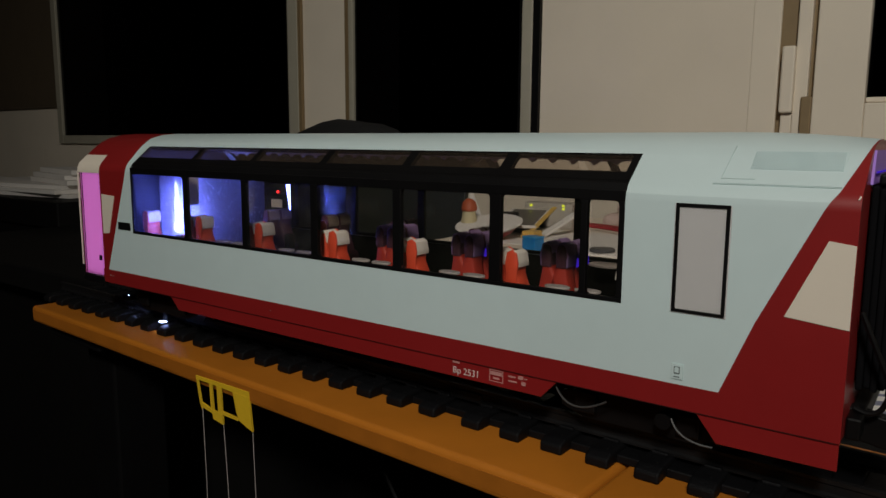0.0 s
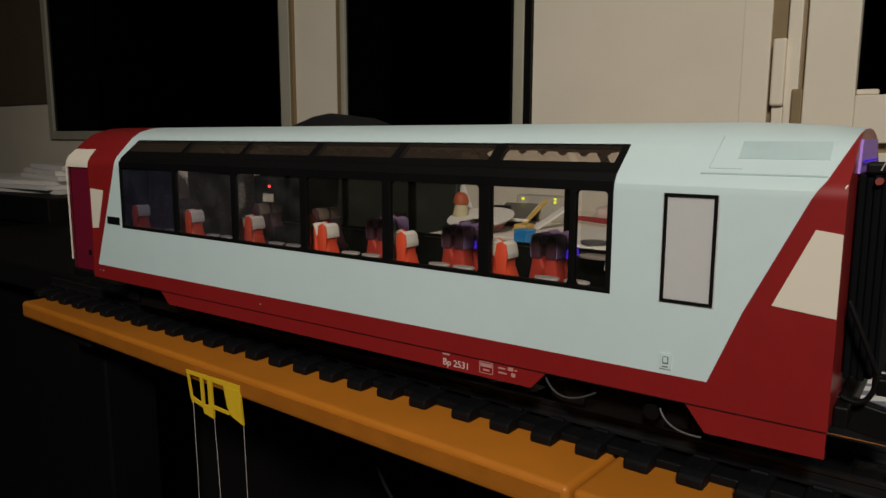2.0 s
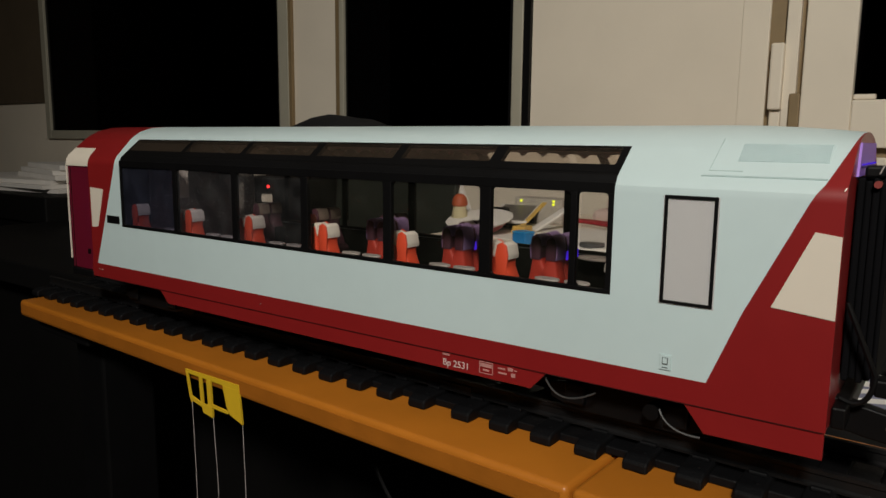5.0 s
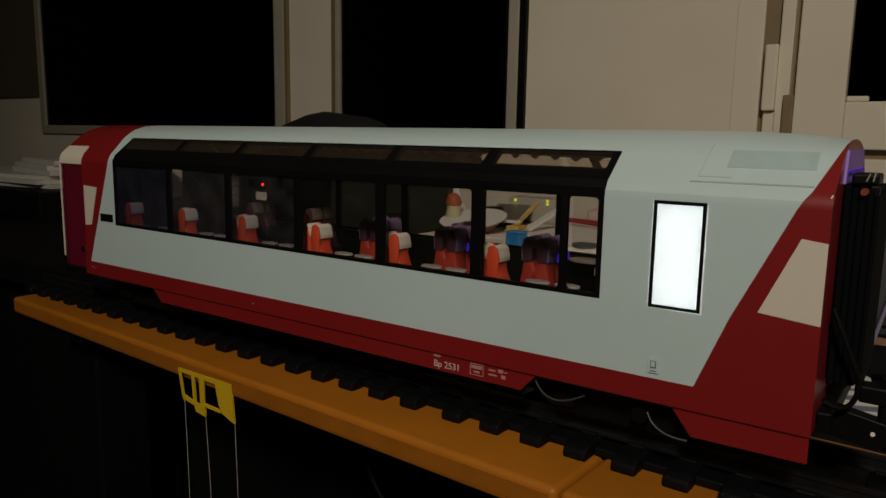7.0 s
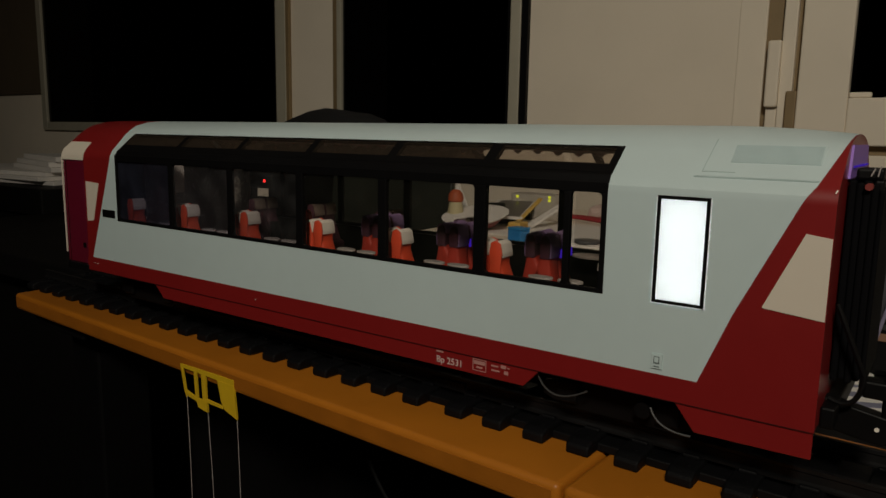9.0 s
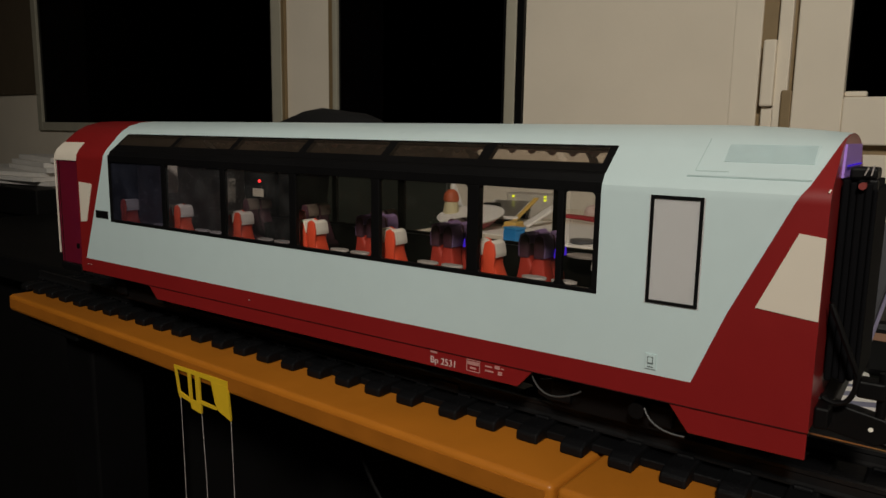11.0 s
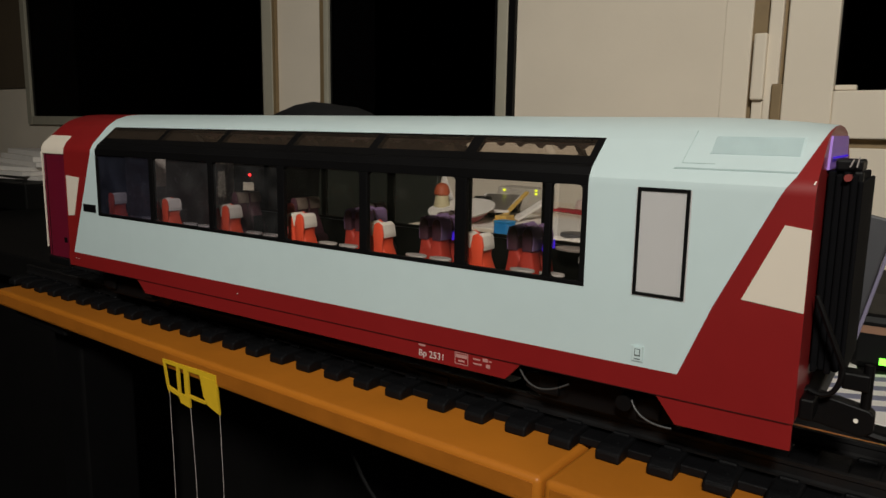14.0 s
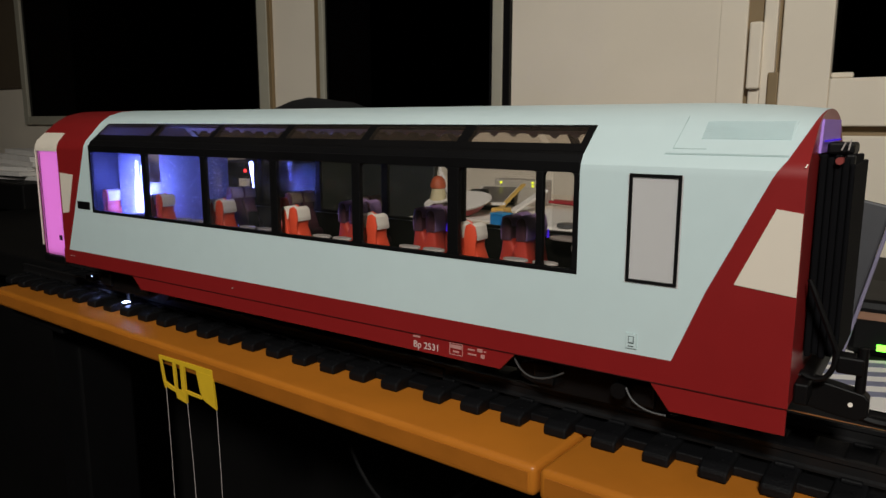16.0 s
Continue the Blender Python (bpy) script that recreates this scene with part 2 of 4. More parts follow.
def prism(pts, axis, a, b, bev=0.0, bm=None):
    """A polygon in the two other axes, drawn out along the axis from a to b."""
    m = bmesh.new()

    def at(p, s):
        return {"x": (s, p[0], p[1]), "y": (p[0], s, p[1]), "z": (p[0], p[1], s)}[axis]
    lo = [m.verts.new(at(p, a)) for p in pts]
    hi = [m.verts.new(at(p, b)) for p in pts]
    m.faces.new(lo)
    m.faces.new(hi[::-1])
    for i in range(len(pts)):
        j = (i + 1) % len(pts)
        m.faces.new((lo[i], hi[i], hi[j], lo[j]))
    bmesh.ops.recalc_face_normals(m, faces=m.faces)
    if bev:
        bmesh.ops.bevel(m, geom=m.edges[:], offset=bev, segments=2, profile=0.5, affect="EDGES")
    return merge(bm, m) if bm else m


def rod(p, q, r, n=10, r2=None, bm=None):
    p, q = Vector(p), Vector(q)
    b = bmesh.new()
    bmesh.ops.create_cone(b, cap_ends=True, segments=n, radius1=r, radius2=r if r2 is None else r2, depth=(q - p).length)
    turn = (q - p).to_track_quat("Z", "Y").to_matrix().to_4x4()
    bmesh.ops.transform(b, matrix=Matrix.Translation((p + q) / 2) @ turn, verts=b.verts)
    return merge(bm, b) if bm else b


def tube(pts, r, n=8, bm=None):
    """A bent wire through the points."""
    b = bmesh.new()
    pts = [Vector(p) for p in pts]
    rings = []
    for i, p in enumerate(pts):
        d = (pts[min(i + 1, len(pts) - 1)] - pts[max(i - 1, 0)]).normalized()
        u = d.orthogonal().normalized() if not rings else (u - d * u.dot(d)).normalized()
        w = d.cross(u)
        rings.append([b.verts.new(p + r * (math.cos(2 * math.pi * k / n) * u + math.sin(2 * math.pi * k / n) * w)) for k in range(n)])
    for s, t in zip(rings, rings[1:]):
        for k in range(n):
            b.faces.new((s[k], s[(k + 1) % n], t[(k + 1) % n], t[k]))
    b.faces.new(rings[0][::-1])
    b.faces.new(rings[-1])
    return merge(bm, b) if bm else b


def bend(a, b, c, n=12):
    a, b, c = Vector(a), Vector(b), Vector(c)
    return [(1 - s) ** 2 * a + 2 * s * (1 - s) * b + s * s * c for s in (i / n for i in range(n + 1))]


def slab(p, q, w, t):
    """A flat bar of width w and thickness t from p to q, its width level."""
    p, q = Vector(p), Vector(q)
    d = (q - p).normalized()
    side = d.cross(Vector((0, 0, 1))).normalized()
    m = Matrix((side, d, side.cross(d))).transposed().to_4x4()
    b = box(-w / 2, w / 2, 0, (q - p).length, 0, t, min(w, t) * 0.25)
    bmesh.ops.transform(b, matrix=Matrix.Translation(p) @ m, verts=b.verts)
    return b


def lathe(profile, n=32):
    b = bmesh.new()
    rings = [[b.verts.new((r * math.cos(2 * math.pi * k / n), r * math.sin(2 * math.pi * k / n), z)) for k in range(n)] for r, z in profile]
    for s, t in zip(rings, rings[1:]):
        for k in range(n):
            b.faces.new((s[k], s[(k + 1) % n], t[(k + 1) % n], t[k]))
    b.faces.new(rings[0][::-1])
    b.faces.new(rings[-1])
    return b


# ---- the room ----
WALL_Y = 0.85
Z_FLOOR, Z_CEIL = -0.76, 1.75
X_W, X_E, Y_S = -2.7, 1.7, -1.8


def room():
    tagged(link("floor", box(X_W, X_E, Y_S, WALL_Y + 0.2, Z_FLOOR - 0.1, Z_FLOOR), M_FLOOR), "dark floor under the board and desk", "floor", kind="structure")
    tagged(link("ceiling", box(X_W, X_E, Y_S, WALL_Y + 0.2, Z_CEIL, Z_CEIL + 0.1), M_CEIL), "plain white painted ceiling", "ceiling", kind="structure")
    # the two unseen walls are brown so that less light bounces back
    tagged(link("wall_south", box(X_W, X_E, Y_S - 0.1, Y_S, Z_FLOOR, Z_CEIL), M_WALLDARK), "unseen wall behind the viewer, brown to cut bounced light", "wall", kind="structure")
    tagged(link("wall_west", box(X_W - 0.1, X_W, Y_S, WALL_Y + 0.2, Z_FLOOR, Z_CEIL), M_WALLDARK), "unseen side wall, brown to cut bounced light", "wall", kind="structure")
    tagged(link("wall_east", box(X_E, X_E + 0.1, Y_S, WALL_Y + 0.2, Z_FLOOR, Z_CEIL), M_WALL), "beige plaster side wall", "wall", kind="structure")
    # the window wall, with three openings through it
    holes = [(-1.760, -0.622, 0.167, 1.5), (-0.4615, -0.007, 0.167, 1.5), (0.372, 1.25, 0.05, 1.5)]
    bm = bmesh.new()
    x = X_W
    for a, b, c, d in holes:
        box(x, a, WALL_Y, WALL_Y + 0.16, Z_FLOOR, Z_CEIL, bm=bm)
        box(a, b, WALL_Y, WALL_Y + 0.16, Z_FLOOR, c, bm=bm)
        box(a, b, WALL_Y, WALL_Y + 0.16, d, Z_CEIL, bm=bm)
        x = b
    box(x, X_E, WALL_Y, WALL_Y + 0.16, Z_FLOOR, Z_CEIL, bm=bm)
    tagged(link("wall_north", bm, M_WALL), "beige plaster wall with dark night windows", "wall", kind="structure")
    # two dark windows with slim metal frames
    for i, (a, b, c, d) in enumerate(holes[:2]):
        w = thing(f"window_{i + 1}", "dark night window in a slim grey metal frame", "window", kind="structure")
        left, right = (0.028, 0.033) if i == 0 else (0.013, 0.022)
        yf = WALL_Y - 0.012
        part("window_frame", smooth_box(a, a + left, yf, yf + 0.016, c, d), M_STEEL, w)
        part("window_frame", smooth_box(b - right, b, yf, yf + 0.016, c, d), M_STEEL, w)
        part("window_frame", smooth_box(a + left, b - right, yf, yf + 0.016, c, c + 0.026), M_STEEL, w)
        part("window_frame", smooth_box(a + left, b - right, yf, yf + 0.016, d - 0.026, d), M_STEEL, w)
        part("seal", box(b - right - 0.006, b - right - 0.0005, yf + 0.002, yf + 0.015, c + 0.026, d - 0.026), M_BLACK, w, "black rubber seal")
        part("pane", box(a + left, b - right - 0.007, WALL_Y - 0.004, WALL_Y + 0.001, c + 0.026, d - 0.026), M_NIGHT, w).visible_shadow = False
    for x0, x1, mat in ((-0.0068, 0.0070, M_BLACK), (-0.4735, -0.4617, M_HINGE), (-0.6218, -0.6130, M_HINGE)):
        part("reveal_strip", box(x0, x1, WALL_Y - 0.010, WALL_Y - 0.001, 0.167, 1.5), mat, w, "dark gap beside the frame")
    # the painted casement with its hinge
    w = thing("window_3", "cream painted wooden casement with a visible hinge", "window", kind="structure")
    y0 = WALL_Y - 0.01
    part("window_frame", smooth_box(0.3668, 0.4075, WALL_Y - 0.0012, WALL_Y + 0.05, 0.0, 1.5), M_FRAME, w)
    part("hinge_groove", box(0.4075, 0.4325, y0 + 0.012, WALL_Y + 0.05, 0.0, 1.5), M_HINGE, w, "brown shadowed groove")
    part("hinge", smooth_box(0.4150, 0.4335, y0 - 0.012, y0 + 0.0115, 0.224, 0.320, 0.003), M_FRAME, w, "cream painted hinge knuckle")
    part("hinge_leaf", smooth_box(0.4165, 0.4323, y0 - 0.002, y0 + 0.0115, 0.0, 0.2235), M_FRAME, w, "cream painted strip below the hinge")
    part("window_frame", smooth_box(0.4325, 0.4513, y0 - 0.004, WALL_Y + 0.05, 0.0, 1.5), M_FRAME, w)
    part("hinge_groove", box(0.4513, 0.4597, y0 + 0.006, WALL_Y + 0.05, 0.0, 1.5), M_HINGE, w)
    part("hinge_pin", smooth_box(0.4445, 0.4595, y0 - 0.012, y0 - 0.0042, 0.10, 0.247, 0.002), M_HINGE, w, "brown metal hinge")
    part("sash_stile", smooth_box(0.4597, 0.5255, y0 - 0.012, WALL_Y + 0.05, 0.0, 1.5), M_FRAME, w)
    part("sash_rail", smooth_box(0.5255, 1.25, y0 - 0.012, WALL_Y + 0.05, 0.17, 0.236), M_FRAME, w)
    part("sash_rail", smooth_box(0.5255, 1.25, y0 - 0.004, WALL_Y + 0.05, 0.05, 0.157), M_FRAME, w)
    part("rail_gap", box(0.5255, 1.25, y0 + 0.006, WALL_Y + 0.05, 0.157, 0.17), M_HINGE, w)
    part("bead", smooth_box(0.5260, 0.5535, y0 - 0.006, y0 + 0.02, 0.2365, 0.244), M_FRAME, w)
    part("pane", box(0.5255, 1.25, WALL_Y - 0.006, WALL_Y - 0.001, 0.236, 1.5), M_NIGHT, w).visible_shadow = False
    tagged(link("backdrop", box(-2.6, 1.6, 1.6, 1.62, -0.5, 2.2), M_MATT), "black night outside the windows", "backdrop", kind="structure")
    # the brown blind beside the first window and its lit strip of wall
    blind = thing("roller_blind", "dark brown fabric blind hanging on the wall", "blind")
    part("fabric", box(-2.68, -1.762, WALL_Y - 0.0045, WALL_Y - 0.0015, 0.288, 1.5), M_WALLDARK, blind)
    part("bottom_bar", smooth_box(-2.68, -1.762, WALL_Y - 0.0075, WALL_Y - 0.0015, 0.281, 0.2875), M_WALLDARK, blind)


def smooth_box(x0, x1, y0, y1, z0, z1, bev=0.002):
    return box(x0, x1, y0, y1, z0, z1, bev)


room()

# ---- the board, the track and the desk ----
# The board lies slightly askew to the coach; its own x runs along it and y across it.
BOARD = pose(0.520, -0.0285, 0.006, 0, 0, -2.95)
# the track follows the coach; its own x runs along it from below the middle of the coach
TRACK = pose(0.300, 0.0590, 0.006, 0, 0, -1.3)


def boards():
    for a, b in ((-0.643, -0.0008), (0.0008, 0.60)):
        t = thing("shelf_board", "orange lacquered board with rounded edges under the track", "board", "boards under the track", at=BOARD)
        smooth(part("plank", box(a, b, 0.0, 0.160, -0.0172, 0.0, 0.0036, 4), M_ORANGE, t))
        # front face gets a darker brown than the plank
        part("edge_band", box(a + 0.004, b - 0.004, -0.0004, 0.002, -0.0136, -0.0036, 0.0002, 1), M_EDGE, t, "darker brown band along the board edge")
    leg = thing("trestle_leg", "black square post holding up the orange board", "post", at=BOARD)
    part("post", box(-0.600, -0.545, 0.035, 0.09, Z_FLOOR + 0.006, -0.030, 0.003), M_BLACK, leg)
    part("head_plate", box(-0.625, -0.520, 0.010, 0.140, -0.030, -0.0174, 0.002), M_BLACK, leg)
    part("foot_plate", box(-0.640, -0.505, -0.02, 0.150, Z_FLOOR - 0.006, Z_FLOOR + 0.006, 0.002), M_BLACK, leg)
    copy_thing(leg, BOARD @ pose(1.08, 0, 0))
    # cables hanging under the board
    for k, (a, b, c) in enumerate([((-0.30, 0.10, -0.018), (-0.26, 0.08, -0.16), (-0.12, 0.11, -0.018)), ((-0.26, 0.12, -0.018), (-0.17, 0.09, -0.11), (-0.10, 0.12, -0.018)), ((-0.22, 0.07, -0.018), (-0.16, 0.06, -0.20), (-0.06, 0.09, -0.018))]):
        o = smooth(link("cable", tube(bend(a, b, c, 20), 0.0015), M_BLACK))
        o.matrix_world = BOARD
        tagged(o, "thin black cable sagging below the board", "cable", "cables below the board")


boards()


def track():
    t = thing("model_track", "large scale model railway track on black sleepers", "railway track", at=TRACK)
    for y in (-0.0225, 0.0225):
        pts = [(-0.0022, 0), (0.0022, 0), (0.0022, 0.0012), (0.0006, 0.0022), (0.0006, 0.0060), (0.0016, 0.0068), (0.0016, 0.0088), (-0.0016, 0.0088), (-0.0016, 0.0068), (-0.0006, 0.0060), (-0.0006, 0.0022), (-0.0022, 0.0012)]
        # two lengths of rail that meet at a joint
        for a, b in ((-0.44, 0.1105), (0.1110, 0.70)):
            smooth(part("rail", prism([(p + y, q + 0.0082) for p, q in pts], "x", a, b), M_RAIL, t, "weathered dark metal rail"))
        s = -1 if y < 0 else 1
        part("rail_joiner", box(0.0985, 0.1230, y + s * 0.0008 - 0.0012, y + s * 0.0008 + 0.0012, 0.0092, 0.0138, 0.0003, 1), M_RAIL, t, "dark metal rail joiner")
    # black strip fills the gaps between the sleepers
    part("sleeper_gap_strip", box(-0.43, 0.69, -0.034, 0.034, 0.0002, 0.0050, 0.0008), M_SLEEPER, t, "black strip between the sleepers")
    # one sleeper with sloped ends, rail chairs and nail heads
    bm = prism([(-0.0462, 0.0002), (0.0462, 0.0002), (0.0462, 0.0056), (0.0405, 0.0080), (-0.0405, 0.0080), (-0.0462, 0.0056)], "x", -0.0068, 0.0068, 0.0013)
    for y in (-0.0225, 0.0225):
        for s in (-1, 1):
            box(-0.0045, 0.0045, y + s * 0.0042 - 0.0016, y + s * 0.0042 + 0.0016, 0.0078, 0.0100, 0.0006, 1, bm)
        rod((0.002, y * 1.62, 0.0078), (0.002, y * 1.62, 0.0087), 0.0011, 8, bm=bm)
    first = None
    places = [0.0956 - 0.0275 * i for i in range(20)] + [0.1294 + 0.0277 * i for i in range(20)]
    for x in places:
        if first is None:
            first = part("sleeper", bm, M_SLEEPER, t)
            first.matrix_basis = pose(x, 0, 0)
        else:
            again("sleeper", first, t, pose(x, 0, 0))


track()


# ---- the coach ----
LEN, WID = 0.625, 0.118
# cross-section from the sill up to the ridge, and where the white livery begins and ends along it
PROFILE = [(0.0, 0.0515), (0.0, 0.0635), (0.0, 0.0984), (0.0, 0.1500), (0.0006, 0.1537), (0.0030, 0.1580), (0.0200, 0.1722), (0.0250, 0.1757), (0.0320, 0.1792), (0.0450, 0.1825), (0.0590, 0.1836)]
WHITE_A = [0.045, 0.045, 0.0590, 0.0795, 0.0797, 0.0795, 0.0735, 0.0725, 0.070, 0.067, 0.066]
WHITE_B = [0.574, 0.574, 0.5876, 0.6116, 0.6136, 0.6166, 0.6225, 0.6234, 0.6240, 0.6244, 0.6246]
WIN_A, WIN_B = 0.0875, 0.525
MULLIONS = [(0.1640, 0.0048), (0.2355, 0.0050), (0.3080, 0.0064), (0.3800, 0.0064), (0.4505, 0.0072), (0.5035, 0.0036)]


def ribbon(knots, spans, far, bm):
    """Skin between cross-section knots; spans: from and to along the coach at each knot."""
    def y(v):
        return WID - v if far else v
    for i in range(len(knots) - 1):
        (ya, za), (yb, zb) = knots[i], knots[i + 1]
        (a0, b0), (a1, b1) = spans[i], spans[i + 1]
        bm.faces.new([bm.verts.new(p) for p in ((a0, y(ya), za), (b0, y(ya), za), (b1, y(yb), zb), (a1, y(yb), zb))])


def crown_fall(x, z):
    return 0.0034 * max(0.0, (x - 0.565) / 0.060) ** 1.8 * min(1.0, max(0.0, (z - 0.1722) / 0.0114)) ** 1.2


def skin(name, bm, mat, coach, label=""):
    """A shell part: normals outward, then a real thickness of 2.2 mm to the inside."""
    bmesh.ops.remove_doubles(bm, verts=bm.verts, dist=1e-6)
    if name in ("roof_panel", "end_panel"):
        # the roof's crown falls away a little towards the gangway end
        for x in (0.565, 0.580, 0.595, 0.610):
            bmesh.ops.bisect_plane(bm, geom=bm.verts[:] + bm.edges[:] + bm.faces[:], plane_co=(x, 0, 0), plane_no=(1, 0, 0))
        for v in bm.verts:
            v.co.z -= crown_fall(v.co.x, v.co.z)
    bm.normal_update()
    for f in bm.faces:
        c = f.calc_center_median()
        if f.normal.y * (c.y - WID / 2) + f.normal.z * (c.z - 0.09) < 0:
            f.normal_flip()
    bm.normal_update()
    inner = {v: bm.verts.new(v.co - v.normal * 0.0022) for v in bm.verts[:]}
    rim = [e for e in bm.edges if len(e.link_faces) == 1]
    for f in bm.faces[:]:
        bm.faces.new([inner[v] for v in reversed(f.verts)])
    for e in rim:
        a, b = e.verts
        bm.faces.new((a, b, inner[b], inner[a]))
    ob = smooth(part(name, bm, mat, coach, label), 55)
    w = ob.modifiers.new("even_shading", "WEIGHTED_NORMAL")
    w.weight, w.keep_sharp = 80, True
    return ob


def coach_body(coach):
    P = PROFILE
    n = len(P)
    for far in (False, True):
        # red sole band, white flank below the windows
        bm = bmesh.new()
        ribbon(P[0:2], [(0.036 if not far else 0.0, LEN)] * 2, far, bm)
        skin("sole_band", bm, M_RED, coach, "red painted band along the sill")
        bm = bmesh.new()
        ribbon(P[1:3], list(zip(WHITE_A, WHITE_B))[1:3], far, bm)
        skin("side_panel", bm, M_WHITE, coach, "pale white painted side panel")
        bm = bmesh.new()
        ribbon(P[2:7], [(WHITE_A[i], WIN_A) for i in range(2, 7)], far, bm)
        skin("side_panel", bm, M_WHITE, coach, "pale white painted side panel")
        bm = bmesh.new()
        if far:
            ribbon(P[2:7], [(WIN_B, WHITE_B[i]) for i in range(2, 7)], far, bm)
        else:
            ribbon(P[2:4], [(WIN_B, 0.5496)] * 2, far, bm)
            ribbon(P[2:4], [(0.5752, WHITE_B[i]) for i in (2, 3)], far, bm)
            ribbon(P[3:5], [(WIN_B, 0.5496)] * 2, far, bm)
            ribbon(P[3:5], [(0.5496, 0.5752)] * 2, far, bm)
            ribbon(P[3:5], [(0.5752, WHITE_B[i]) for i in (3, 4)], far, bm)
            ribbon(P[4:7], [(WIN_B, WHITE_B[i]) for i in range(4, 7)], far, bm)
        skin("side_panel", bm, M_WHITE, coach, "pale white painted side panel")
        bm = bmesh.new()
        ribbon(P[6:], list(zip(WHITE_A, WHITE_B))[6:], far, bm)
        skin("roof_panel", bm, M_WHITE, coach, "pale white painted roof")
        # red ends; the door end leaves its doorway open
        bm = bmesh.new()
        ribbon(P[1:], [(x, LEN) for x in WHITE_B[1:]], far, bm)
        skin("end_panel", bm, M_RED, coach, "red painted end of the coach side")
        bm = bmesh.new()
        ribbon(P[1:5], [((0.0375 if not far else 0.0), x) for x in WHITE_A[1:5]], far, bm)
        if far:
            ribbon(P[4:], [(0.0, x) for x in WHITE_A[4:]], far, bm)
        else:
            mid = (0.0105, 0.1643)
            ribbon([P[4], P[5], mid, P[6]], [(0.0375, WHITE_A[4]), (0.0375, WHITE_A[5]), (0.0345, 0.0765), (0.0345, WHITE_A[6])], far, bm)
            ribbon([mid, P[6]], [(0.0, 0.0345)] * 2, far, bm)
            ribbon(P[6:], [(0.0, x) for x in WHITE_A[6:]], far, bm)
            cream = bmesh.new()
            ribbon([(0.0, 0.1485), P[3], P[4], P[5], mid], [(0.0, 0.0375)] * 4 + [(0.0, 0.0345)], far, cream)
            skin("door_head", cream, M_CREAM, coach, "cream field above the door")
        skin("end_panel", bm, M_RED, coach, "red painted end of the coach side")

    def y(v, far):
        return WID - v if far else v

    # lower skirts: a long middle one with slanted ends and one at the gangway end
    for far in (False, True):
        a, b = (0.0012, 0.0034) if not far else (WID - 0.0034, WID - 0.0012)
        part("skirt", prism([(0.147, 0.0405), (0.481, 0.0405), (0.492, 0.0525), (0.134, 0.0525)], "y", a, b, 0.0004), M_RED, coach, "red painted lower skirt")
        part("skirt", prism([(0.574, 0.0380), (0.6245, 0.0385), (0.6245, 0.0525), (0.5625, 0.0525)], "y", a, b, 0.0004), M_RED, coach, "red painted lower skirt")
        a, b = (0.0003, 0.0016) if not far else (WID - 0.0016, WID - 0.0003)
        # thin dark strip paints the shadow along the joint
        part("shadow_line", box(0.067, LEN - 0.0015, a, b, 0.0510, 0.05145), M_JOINT, coach, "joint between band and skirt, painted dark for its shadow")
    # windows: frames and panes on both sides, flat below and sloped above
    for far in (False, True):
        def bar(x0, x1, z0, z1):
            lo, hi = sorted((y(-0.0003, far), y(0.0030, far)))
            part("window_bar", prism([(x0, z0), (x1, z0), (x1, z1), (x0, z1)], "y", lo, hi, 0.0003), M_BLACK, coach, "black window surround")

        def slope_bar(x0, x1, s0, s1, lean0=0.0, lean1=0.0):
            (ya, za), (yb, zb) = P[5], P[6]
            q = [(ya + (yb - ya) * s, za + (zb - za) * s) for s in (s0, s1)]
            bm = bmesh.new()
            rows = []
            for lift in (-0.0024, 0.0003):
                ny, nz = -(zb - za), (yb - ya)
                k = lift / math.hypot(ny, nz)
                rows.append([bm.verts.new((x, y(q[j][0] + ny * k, far), q[j][1] + nz * k)) for x, j in ((x0, 0), (x1, 0), (x1 + lean1, 1), (x0 + lean0, 1))])
            bm.faces.new(rows[0])
            bm.faces.new(rows[1])
            for i in range(4):
                j = (i + 1) % 4
                bm.faces.new((rows[0][i], rows[0][j], rows[1][j], rows[1][i]))
            return bm
        lo, hi = sorted((y(0.0, far), y(0.0022, far)))
        part("sill_strip", box(WIN_A, WIN_B, lo, hi, 0.0984, 0.0990), M_WHITE, coach)
        bar(WIN_A, WIN_B, 0.0990, 0.1012)
        bar(WIN_A, WIN_B, 0.1495, 0.1548)
        bar(WIN_A, WIN_A + 0.0022, 0.1012, 0.1495)
        bar(WIN_B - 0.0030, WIN_B, 0.1012, 0.1495)
        for c, w in MULLIONS:
            if far and c > 0.49:
                continue
            if far and c > 0.44:
                c, w = 0.4440, 0.0050
            bar(c - w / 2, c + w / 2, 0.1012, 0.1495)
        # rounded corners of the flat panes
        if not far:
            edges = [WIN_A + 0.0022] + [v for c, w in MULLIONS for v in (c - w / 2, c + w / 2)] + [WIN_B - 0.0030]
            r = 0.0024
            for x0, x1 in zip(edges[0::2], edges[1::2]):
                for cx, sx in ((x0, 1), (x1, -1)):
                    for cz, sz in ((0.1012, 1), (0.1495, -1)):
                        arc = [(cx + sx * (r - r * math.cos(a)), cz + sz * (r - r * math.sin(a))) for a in (math.pi / 2 * k / 6 for k in range(7))]
                        part("window_corner", prism([(cx - sx * 0.0003, cz - sz * 0.0003)] + arc, "y", 0.0, 0.0026), M_BLACK, coach)
        # the cove between flat and sloped glass
        cove = [(0.0006, 0.1546), (0.0027, 0.1583), (0.0050, 0.1598), (0.0068, 0.1575), (0.0034, 0.1546)]
        part("window_bar", prism([(y(a, far), b) for a, b in cove], "x", WIN_A, WIN_B), M_BLACK, coach, "black window surround")
        low = 0.02 if far else 0.36
